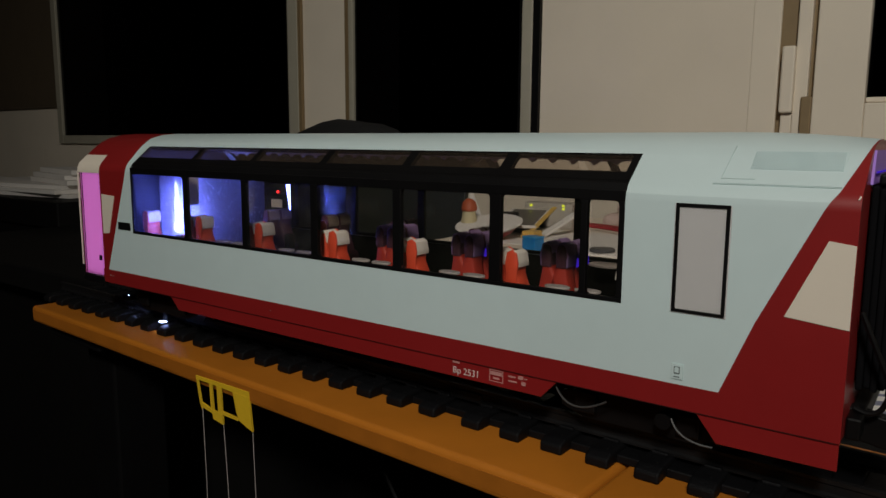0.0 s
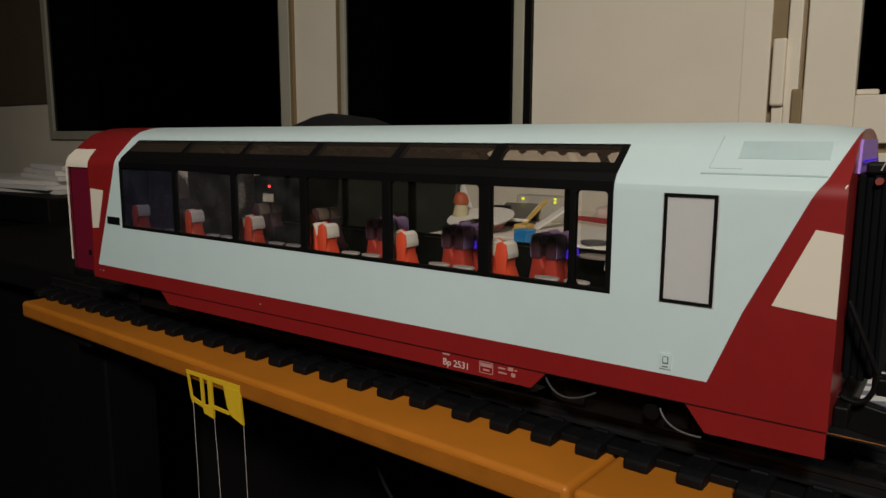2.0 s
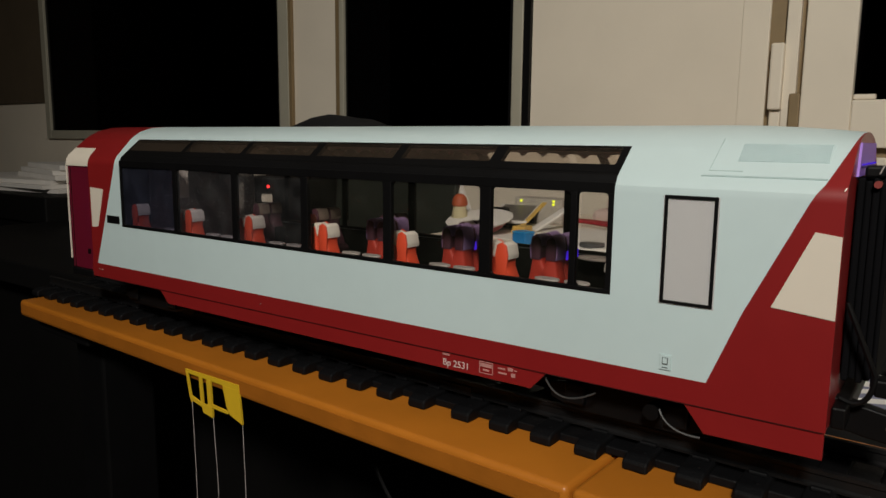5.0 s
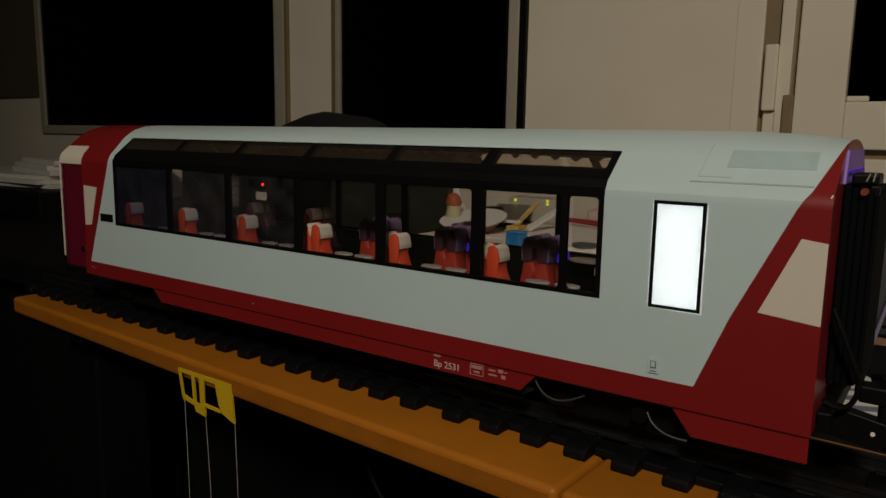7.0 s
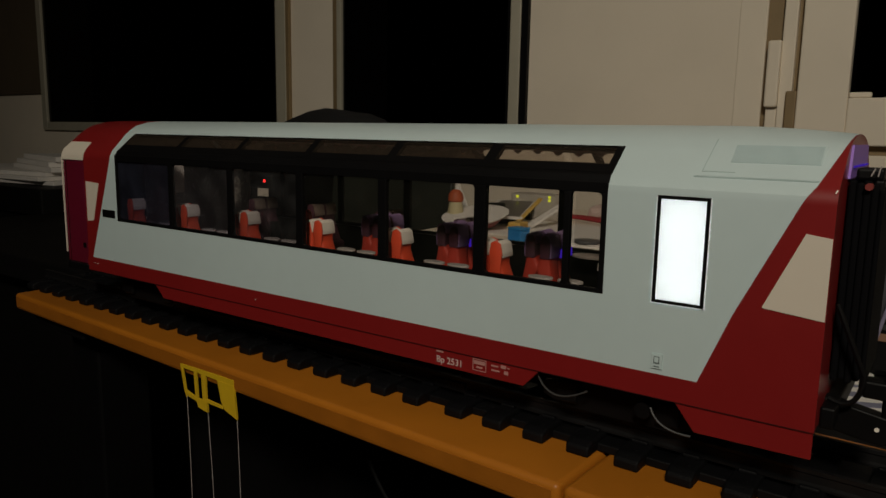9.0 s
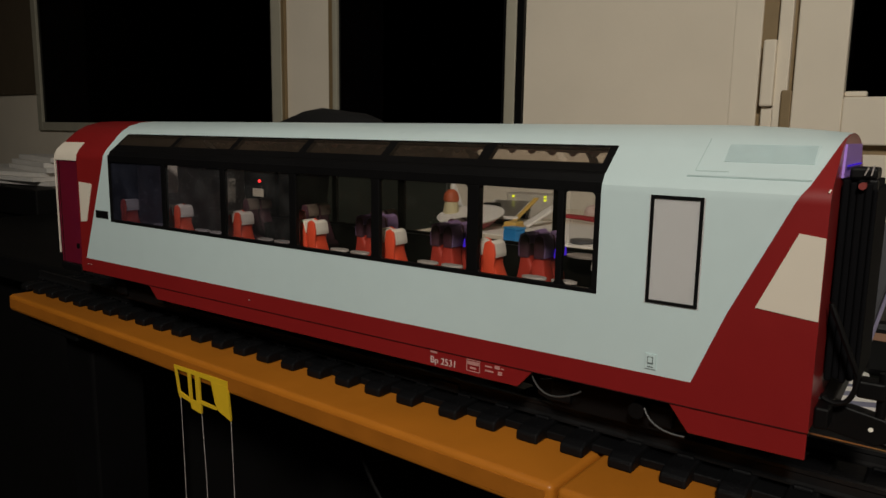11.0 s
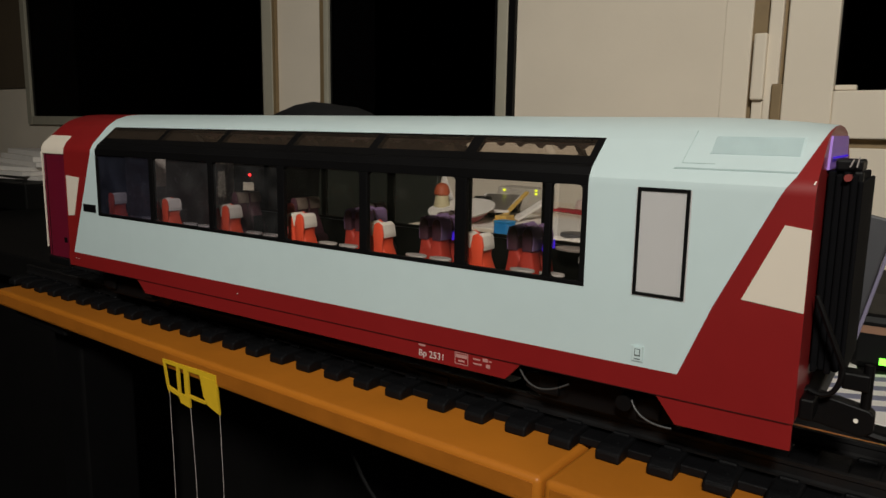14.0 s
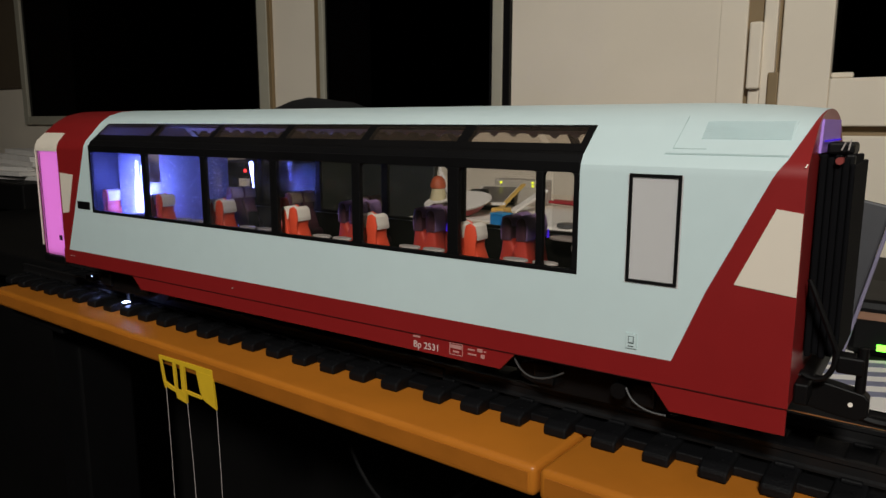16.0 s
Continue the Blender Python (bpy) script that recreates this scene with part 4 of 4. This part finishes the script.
    # small glowing patches put in for violet light on the middle seats
    for x, yy in ((0.4004, 0.0672), (0.4679, 0.0672), (0.4679, 0.0815)):
        part("violet_patch", prism([(yy - 0.0010, 0.1020), (yy + 0.0010, 0.1020), (yy + 0.0003, 0.1075)], "x", x, x + 0.0010), M_VIOLET_GLOW, coach, "small glowing patch for violet light")
    # lilac colour stands for violet light on the end wall; its lamp is added
    part("lilac_wall_field", prism([(0.026, 0.1605), (0.092, 0.1605), (0.088, 0.1752), (0.030, 0.1752)], "x", LEN - 0.0002, LEN + 0.0008), M_LILAC, coach, "lilac panel added for violet light on the end wall")
    part("end_lamp", box(LEN + 0.0012, LEN + 0.0016, 0.032, 0.086, 0.1653, 0.1660), M_VIOLET_GLOW, coach, "thin violet lamp above the gangway")


coach_inside(COACH)

# ---- switched lights: each light unit slides behind its window or back into its dark chamber ----
def light_unit(name, label, parts_list):
    t = thing(name, label, "lamp")
    for pname, bm, mat in parts_list:
        part(pname, bm, mat, t)
    return t


WINDOW_LIGHT = light_unit("window_light", "white lamp panel behind the milky window", [("led_panel", box(0.5492, 0.5756, 0.0034, 0.0040, 0.0980, 0.1504), M_LED_WHITE), ("back_plate", box(0.5488, 0.5760, 0.0042, 0.0050, 0.0976, 0.1508), M_MATT)])
DOOR_LIGHT = light_unit("door_light", "pink lamp panel behind the entrance door", [("led_panel", box(0.0032, 0.0366, 0.0042, 0.0046, 0.0570, 0.1495), M_LED_PINK), ("back_plate", box(0.0034, 0.0368, 0.0048, 0.0055, 0.0565, 0.1498), M_MATT)])


def lathe_at(x, y, profile):
    bm = lathe(profile, 12)
    bmesh.ops.translate(bm, verts=bm.verts, vec=(x, y, 0))
    return bm


def sleeve(x, y, r, top):
    for a, b, c, d in ((-r, r, -r, -r + 0.0006), (-r, r, r - 0.0006, r), (-r, -r + 0.0006, -r + 0.0006, r - 0.0006), (r - 0.0006, r, -r + 0.0006, r - 0.0006)):
        # unseen sleeve added to block the lowered lamp's light
        part("lamp_sleeve", box(x + a, x + b, y + c, y + d, 0.0690, top), M_MATT, COACH, "unseen matt black sleeve that hides the lamp")


sleeve(0.1150, 0.0250, 0.0030, 0.0960)
sleeve(0.1776, 0.0940, 0.0031, 0.0968)
CABIN_LIGHT = light_unit("cabin_light", "blue white lamp stick and a glowing rod for its reflection", [
    # foot is widened for the glow at the lamp's base
    ("lamp_foot", lathe_at(0.115, 0.025, [(0.0012, 0.1005), (0.0025, 0.1020), (0.0027, 0.1065), (0.0017, 0.1105), (0.0012, 0.1145), (0.0017, 0.1190), (0.0015, 0.1240), (0.0009, 0.1290), (0.0012, 0.1345), (0.0009, 0.1400), (0.0003, 0.1425)]), M_LED_BLUE),
    ("cap", box(0.1116, 0.1184, 0.0216, 0.0284, 0.1481, 0.1499), M_MATT),
    # glowing rod in place of the lamp's reflection
    ("reflection_stick", rod((0.1790, 0.094, 0.1180), (0.1770, 0.094, 0.1400), 0.0004, 10, 0.0018), M_REFLECTION_BLUE),
    ("cap", box(0.1741, 0.1811, 0.0905, 0.0975, 0.1479, 0.1497), M_MATT)])
# plates glow where light falls on sleeper and pipe; the third is hidden
BOGIE_LIGHT = light_unit("bogie_light", "glowing plates for lamp light under the bogie", [("glow_plate", box(0.0800, 0.0850, 0.0240, 0.0290, 0.0158, 0.0162), M_COOL_GLOW), ("glow_plate", box(0.0830, 0.0905, 0.0296, 0.0300, 0.0262, 0.0265), M_COOL_GLOW), ("glow_plate", box(0.0160, 0.0240, 0.0300, 0.0340, 0.0300, 0.0304), M_COOL_GLOW), ("cap", box(0.0150, 0.0256, 0.0284, 0.0290, 0.0270, 0.0320), M_MATT), ("cap", box(0.0250, 0.0256, 0.0290, 0.0350, 0.0270, 0.0320), M_MATT), ("cap", box(0.0796, 0.0850, 0.0292, 0.0330, 0.0156, 0.0260), M_MATT)])


# ---- things on and round the board ----
def yellow_frame():
    t = thing("yellow_cutout", "yellow plastic cutout sheet hung on thin pale wires", "plastic cutout", at=pose(-0.0580, 0.0291, -0.0154) @ Matrix.Diagonal((1.0872, 1.0872, 1.0872, 1)))
    y0, y1 = -0.0412, -0.0400
    plan = [("bar", [(0.2288, 0.0130), (0.2870, 0.0130), (0.2872, 0.0090), (0.2290, 0.0105)]),
            ("bar", [(0.2288, 0.0130), (0.2312, 0.0110), (0.2345, -0.0055), (0.2348, -0.0110), (0.2325, -0.0060)]),
            ("bar", [(0.2440, 0.0112), (0.2468, 0.0110), (0.2482, -0.0110), (0.2455, -0.0110)]),
            ("bar", [(0.2525, 0.0105), (0.2570, 0.0105), (0.2578, -0.0120), (0.2535, -0.0120)]),
            ("bar", [(0.2700, 0.0095), (0.2872, 0.0092), (0.2896, -0.0140), (0.2770, -0.0098), (0.2735, -0.0045)]),
            ("bar", [(0.2345, -0.0055), (0.2462, -0.0085), (0.2460, -0.0108), (0.2345, -0.0088)]),
            ("bar", [(0.2458, -0.0085), (0.2580, -0.0085), (0.2582, -0.0165), (0.2480, -0.0148)]),
            ("bar", [(0.2572, -0.0070), (0.2742, -0.0080), (0.2748, -0.0098), (0.2574, -0.0092)])]
    for i, (n, pts) in enumerate(plan):
        part(n, prism(pts, "y", y0 - 0.00004 * i, y1 + 0.00004 * i, 0.0001), M_YELLOW, t)
    for x0, x1, z in ((0.2348, 0.2362, -0.010), (0.2580, 0.2622, -0.0160), (0.2892, 0.2906, -0.0135)):
        smooth(part("wire", tube([(x0, -0.0406, z), ((x0 + x1) / 2 + 0.0004, -0.0406, -0.06), (x1, -0.0406, -0.12), (x1 + 0.002, -0.041, -0.4), (x1 + 0.002, -0.041, -0.6845)], 0.00024, 6), M_TABLE, t, "thin pale wire"))


yellow_frame()


def desk():
    d = thing("desk", "dark desk behind the board, covered in clutter", "desk")
    part("desk_top", box(-0.95, 1.5, 0.150, 0.84, -0.045, -0.010, 0.003), M_DESK, d)
    # dark panel added to keep the space under the board in shade
    part("shade_panel", box(-2.0, 1.45, 0.190, 0.205, Z_FLOOR, -0.046), M_DESK, d)
    for x in (-0.88, 1.4):
        for y in (0.3, 0.78):
            part("leg", box(x - 0.03, x + 0.03, y - 0.03, y + 0.03, Z_FLOOR, -0.045, 0.003), M_BLACK, d)


desk()


def sheet(name, label, x, y, z, w, h, turn, mat=None, lines=0):
    t = thing(name, label, "paper", "papers on the desk", at=pose(x, y, z, 0, 0, turn))
    part("page", box(-w / 2, w / 2, -h / 2, h / 2, 0, 0.0008), mat or M_PAPER, t)
    for i in range(lines):
        part("printed_field", box(-w * 0.40, w * (0.1 + 0.05 * (i % 3)), h * (0.32 - 0.22 * i), h * (0.42 - 0.22 * i), 0.0008, 0.0011), M_INK, t)
    return t


sheet("paper_sheet", "white printed sheet lying on the dark desk", 0.655, 0.262, -0.0098, 0.13, 0.10, 24, lines=4)
sheet("paper_sheet", "white printed sheet lying on the dark desk", 0.76, 0.30, -0.0097, 0.16, 0.14, -14, lines=4)
sheet("paper_sheet", "white blank sheet lying on the dark desk", 0.70, 0.198, -0.0086, 0.13, 0.020, -6)
sheet("paper_sheet", "white printed sheet lying on the dark desk", 0.52, 0.34, -0.0094, 0.20, 0.14, 10, lines=3)


def clutter():
    # a pale carton that lifts the things seen through the coach
    c = thing("carton", "flat pale cardboard carton with papers on top", "box")
    part("body", box(0.152, 0.46, 0.325, 0.70, -0.010, 0.058, 0.003), M_PAPER, c)
    part("lid", box(0.150, 0.462, 0.323, 0.702, 0.058, 0.064, 0.002), M_WALL, c)
    # round white plate with a red underside, tipped forward
    b = thing("round_bowl", "shallow white dish with a red underside", "bowl", at=pose(0.1955, 0.393, 0.0690, 12, 0, 0) @ Matrix.Diagonal((0.61, 0.61, 0.75, 1)))
    smooth(part("dish", lathe([(0.030, 0.004), (0.055, 0.012), (0.066, 0.0165), (0.067, 0.018), (0.060, 0.0185), (0.02, 0.0175), (0.001, 0.0175)]), M_PAPER, b))
    smooth(part("base", lathe([(0.034, 0.0), (0.040, 0.0), (0.060, 0.0135), (0.055, 0.0120), (0.034, 0.0035)]), material("red_bowl_glaze", (0.30, 0.03, 0.03), 0.4), b, "red underside"))
    o = thing("blue_box", "small bright blue plastic box", "box", at=pose(0.2855, 0.338, 0.064, 0, 0, -12))
    part("body", box(-0.009, 0.009, -0.008, 0.008, 0, 0.013, 0.0012), material("blue_plastic", (0.02, 0.22, 0.55), 0.4), o)
    part("lid", box(-0.0093, 0.0093, -0.0083, 0.0083, 0.013, 0.0155, 0.0008), material("blue_plastic_lid", (0.03, 0.27, 0.60), 0.4), o)
    # yellow folding rule, its long limb leaning back
    y = thing("folding_rule", "yellow folding rule leaning open on the carton", "ruler")
    my = material("yellow_rule_paint", (0.62, 0.40, 0.10), 0.5)
    part("limb", slab((0.224, 0.436, 0.066), (0.2335, 0.485, 0.0965), 0.0065, 0.0020), my, y)
    part("limb", box(0.2265, 0.2460, 0.412, 0.432, 0.064, 0.0690, 0.0006), my, y)
    part("limb", box(0.2275, 0.2440, 0.414, 0.434, 0.0690, 0.0735, 0.0006), my, y)
    k = thing("white_remote", "slim white remote leaning on the carton", "remote control")
    part("body", slab((0.2420, 0.440, 0.0655), (0.2640, 0.485, 0.0900), 0.0130, 0.0030), M_PAPER, k)
    part("key_field", slab((0.2560, 0.4660, 0.0815), (0.2625, 0.4792, 0.0887), 0.0090, 0.0012), material("pale_blue_keys", (0.45, 0.52, 0.60), 0.5), k, "pale blue keys")
    # a flat grey device with a pale border, propped up at the back
    v = thing("flat_display", "flat grey display with a pale border, propped up", "display", at=pose(0.190, 0.482, 0.0825, 8, 0, 17))
    part("border", box(-0.0270, 0.0270, -0.047, 0.047, -0.0030, 0.0, 0.0008), M_PAPER, v)
    part("screen", box(-0.0225, 0.0225, -0.042, 0.042, -0.0010, 0.0006, 0.0003, 1), material("grey_screen", (0.13, 0.115, 0.10), 0.35), v, "dull grey screen")
    part("foot", box(-0.020, 0.020, 0.030, 0.040, -0.0215, -0.003, 0.0008), M_BLACK, v)
    part("foot", box(-0.020, 0.020, -0.042, -0.034, -0.0108, -0.003, 0.0008), M_BLACK, v)
    h = thing("small_module", "small dark electronic module with a yellow lamp", "electronics", at=pose(0.1800, 0.4640, 0.0808, 8, 0, 17))
    part("case", box(-0.011, 0.011, -0.006, 0.006, 0.0002, 0.0085, 0.0014), M_BLACK, h)
    part("indicator", box(-0.001, 0.001, -0.0065, -0.0055, 0.003, 0.005), M_LED_YELLOW, h, "small yellow lamp")
    # flat papers, a dark cap and a pinkish heap of cloth
    q = thing("paper_pad", "flat white paper pad on the pale carton", "paper pad")
    part("pad", box(0.300, 0.425, 0.338, 0.500, 0.0642, 0.0670, 0.0008), M_PAPER, q)
    part("cover_sheet", box(0.304, 0.420, 0.343, 0.495, 0.0670, 0.0676), M_PAPER, q)
    e = thing("lens_cap", "round dark grey cap lying on the papers", "cap", at=pose(0.358, 0.353, 0.0677))
    smooth(part("body", lathe([(0.0120, 0.0), (0.0130, 0.0006), (0.0130, 0.0030), (0.0122, 0.0036), (0.001, 0.0036)], 28), material("dark_grey_cap", (0.07, 0.07, 0.075), 0.5), e))
    w = thing("folded_cloth", "folded pinkish grey cloth heaped on the carton", "cloth")
    mc = material("pinkish_grey_cloth", (0.52, 0.40, 0.36), 0.9, vary=0.22, scale=60, bump=0.6, bump_scale=150)
    for x0, x1, y0, y1, z0, z1, turn in ((0.262, 0.430, 0.560, 0.680, 0.0642, 0.084, 0), (0.275, 0.420, 0.575, 0.675, 0.0825, 0.100, 4), (0.270, 0.360, 0.590, 0.670, 0.0985, 0.113, -6)):
        fold = part("fold", box(x0, x1, y0, y1, z0, z1, 0.008), mc, w)
        for p in fold.data.vertices:
            p.co.z += 0.004 * noise.noise(p.co * 40)
            p.co.y += math.tan(radians(turn)) * (p.co.x - x0)
    # pale instrument with small yellow lamps
    g = thing("electronics_box", "grey electronics box with small yellow lamps", "electronics")
    part("case", box(0.164, 0.236, 0.528, 0.560, 0.064, 0.0985, 0.002), material("grey_case", (0.42, 0.38, 0.33), 0.5), g)
    part("front_plate", box(0.167, 0.233, 0.5262, 0.528, 0.067, 0.0980, 0.0006, 1), material("grey_front", (0.44, 0.40, 0.35), 0.5), g)
    for x, z in ((0.176, 0.0945), (0.208, 0.0905), (0.2245, 0.0960), (0.2245, 0.0915)):
        part("indicator", box(x - 0.0016, x + 0.0016, 0.5245, 0.5265, z - 0.0014, z + 0.0014), M_LED_YELLOW, g, "small yellow lamp")
    # papers and leaflets at the back
    for k, (x, yy, z, w, h, turn, m) in enumerate([(0.345, 0.44, 0.0645, 0.11, 0.16, 8, M_PAPER), (0.325, 0.40, 0.0655, 0.05, 0.06, -20, M_PAPER), (0.39, 0.52, 0.0660, 0.12, 0.16, 14, M_PAPER), (0.25, 0.44, 0.0641, 0.12, 0.15, 0, M_PAPER)]):
        sheet("paper_sheet", "white paper lying on the pale carton", x, yy, z, w, h, turn, m)
    r = thing("red_ribbon", "dark red cord lying across papers", "cord")
    smooth(part("cord", tube(bend((0.225, 0.556, 0.069), (0.29, 0.535, 0.071), (0.350, 0.490, 0.0700)), 0.002), material("red_cord", (0.35, 0.02, 0.03), 0.6), r))
    smooth(part("cord", tube(bend((0.235, 0.572, 0.069), (0.30, 0.545, 0.072), (0.360, 0.505, 0.0700)), 0.002), material("red_cord_worn", (0.30, 0.04, 0.04), 0.6), r))
    # a little garden figure of plain shape: red cap, pale body
    prof = [(0.012, 0.0), (0.0150, 0.004), (0.0150, 0.014), (0.0125, 0.022), (0.0105, 0.031), (0.0128, 0.0325), (0.0128, 0.036), (0.0105, 0.042), (0.0060, 0.0455), (0.001, 0.0465)]
    f = smooth(link("figurine", lathe([(r * 0.75, z * 1.0) for r, z in prof], 20), material("pale_ochre_plaster", (0.52, 0.45, 0.27), 0.7)))
    f.data.materials.append(material("red_cap", (0.42, 0.085, 0.03), 0.6))
    for p in f.data.polygons:
        p.material_index = 1 if p.center.z > 0.031 else 0
    f.matrix_world = pose(0.165, 0.393, 0.064)
    tagged(f, "small pale figurine with a red cap", "figurine")
    # the tall pale leaflet behind the figure
    l = thing("leaflet", "pale folded leaflet leaning at the back", "leaflet")
    part("page", prism([(0.1575, 0.064), (0.1690, 0.064), (0.1430, 0.120), (0.1370, 0.120)], "y", 0.428, 0.430), M_PAPER, l)
    # dark computer seen through the middle windows
    p = thing("laptop", "dark open laptop standing on the desk", "laptop")
    part("keyboard_base", box(-0.06, 0.146, 0.27, 0.399, -0.010, 0.008, 0.003), M_BLACK, p)
    # green of reflections is put into the screen colour
    part("screen", prism([(0.400, -0.008), (0.408, -0.008), (0.425, 0.168), (0.417, 0.168)], "x", -0.06, 0.146, 0.002), material("dark_screen_reflection_green", (0.012, 0.014, 0.010), 0.55, vary=0.1, scale=10), p, "dark glossy screen")
    # the red standby lamp on a dark speaker
    s = thing("speaker", "black box speaker with a small red lamp", "speaker")
    part("cabinet", box(-0.16, -0.062, 0.302, 0.42, -0.010, 0.122, 0.004), M_BLACK, s)
    part("front_grille", box(-0.155, -0.068, 0.2985, 0.302, 0.0, 0.105, 0.002), M_DESK, s)
    part("indicator", rod((-0.0770, 0.3005, 0.112), (-0.0770, 0.3025, 0.112), 0.0019, 12), M_LED_RED, s, "small red lamp")
    # two pale fields added in place of small pale objects
    part("label", box(-0.137, -0.122, 0.2975, 0.2985, 0.080, 0.114), M_WALL, s, "pale field standing for a small pale object")
    part("label", box(-0.086, -0.066, 0.2975, 0.2985, 0.092, 0.1025), M_WALL, s, "pale field standing for a small pale object")
    # rounded black bag behind the roof
    n = bmesh.new()
    bmesh.ops.create_uvsphere(n, u_segments=32, v_segments=16, radius=1.0)
    for v in n.verts:
        k = 1 + 0.05 * noise.noise(v.co * 1.7) + 0.03 * noise.noise(v.co * 6)
        v.co = Vector((v.co.x * 0.200 * k, v.co.y * 0.07 * k, max(v.co.z, -0.6) * 0.108 * k))
    bag = smooth(link("black_bag", n, material("black_bag_cloth", (0.008, 0.008, 0.009), 0.75, bump=0.4)))
    bag.matrix_world = pose(-0.33, 0.70, 0.112, 0, 2, 0)
    tagged(bag, "soft rounded black bag on a dark box", "bag")
    o = thing("dark_crate", "black storage crate under the bag", "crate")
    part("body", box(-0.55, -0.18, 0.60, 0.80, -0.010, 0.040, 0.004), M_BLACK, o)
    part("rim", box(-0.555, -0.175, 0.595, 0.805, 0.040, 0.048, 0.003), M_BLACK, o)
    # low dark cabinet with heaps of paper beside the first window
    c = thing("low_cabinet", "low dark cabinet carrying loose white papers", "cabinet")
    part("body", box(-2.6, -0.98, 0.45, 0.82, Z_FLOOR, -0.02, 0.004), M_DESK, c)
    part("top", box(-2.62, -0.97, 0.44, 0.84, -0.02, 0.040, 0.004), M_DESK, c)
    for x, yy, z, w, h, turn, th in ((-1.35, 0.60, 0.040, 0.50, 0.24, 6, 0.030), (-1.24, 0.65, 0.070, 0.30, 0.20, -10, 0.036), (-1.75, 0.60, 0.040, 0.3, 0.22, -5, 0.020)):
        st = thing("paper_stack", "loose stack of white paper on a dark cabinet", "paper", "stacks of paper", at=pose(x, yy, z, 0, 0, turn))
        n = 3
        for k in range(n):
            a = radians(random.uniform(-4, 4))
            px, py = random.uniform(-0.03, 0.03), random.uniform(-0.02, 0.02)
            pts = [(px + u * w / 2 * math.cos(a) - v * h / 2 * math.sin(a), py + u * w / 2 * math.sin(a) + v * h / 2 * math.cos(a)) for u, v in ((-1, -1), (1, -1), (1, 1), (-1, 1))]
            part("sheet", prism(pts, "z", th * k / n, th * (k + 1) / n - 0.0004, 0.0006), M_PAPER, st)


clutter()


def right_end():
    g = thing("tablet", "grey tablet leaning upright behind the coach", "tablet", at=pose(0.6155, 0.300, -0.010, -6, 12, 0))
    part("edge_strip", box(0.0002, 0.0030, -0.0002, 0.0062, 0.0, 0.125, 0.0008), material("pale_violet_edge", (0.20, 0.18, 0.27), 0.4), g, "pale violet grey edge")
    part("case", box(-0.10, 0.0, 0, 0.006, 0, 0.125, 0.002), material("grey_tablet_case", (0.045, 0.045, 0.052), 0.45), g)
    r = thing("router", "dark device with a bright green lamp", "electronics", at=pose(0.668, 0.322, -0.010))
    part("case", box(-0.05, 0.12, 0, 0.10, 0, 0.045, 0.006), M_BLACK, r)
    part("indicator", box(-0.028, -0.014, -0.002, 0.001, 0.006, 0.011), M_LED_GREEN, r, "bright green lamp")
    part("band", box(-0.048, 0.118, -0.0012, 0.004, 0.030, 0.036), material("brown_band", (0.25, 0.13, 0.08), 0.6), r)


right_end()


def motions():
    def slide(ob, rows):
        walk(ob, [(t, pose(*p)) for t, p in rows])
    rest, gone = (0, 0, 0), (0, 0, -0.052)
    slide(CABIN_LIGHT, [(0, rest), (0.95, rest), (1.05, gone), (15.5, gone), (15.6, rest), (16.0, rest)])
    up = (0, 0, 0.0335)
    slide(BOGIE_LIGHT, [(0, rest), (0.9, rest), (1.0, up), (15.55, up), (15.65, rest), (16.0, rest)])
    side = (0.0392, 0, 0)
    slide(DOOR_LIGHT, [(0, rest), (0.87, rest), (0.97, side), (15.6, side), (15.7, rest), (16.0, rest)])
    off = (0.0300, 0, 0)
    slide(WINDOW_LIGHT, [(0, off), (5.6, off), (5.7, rest), (10.5, rest), (10.6, off), (16.0, off)])


motions()
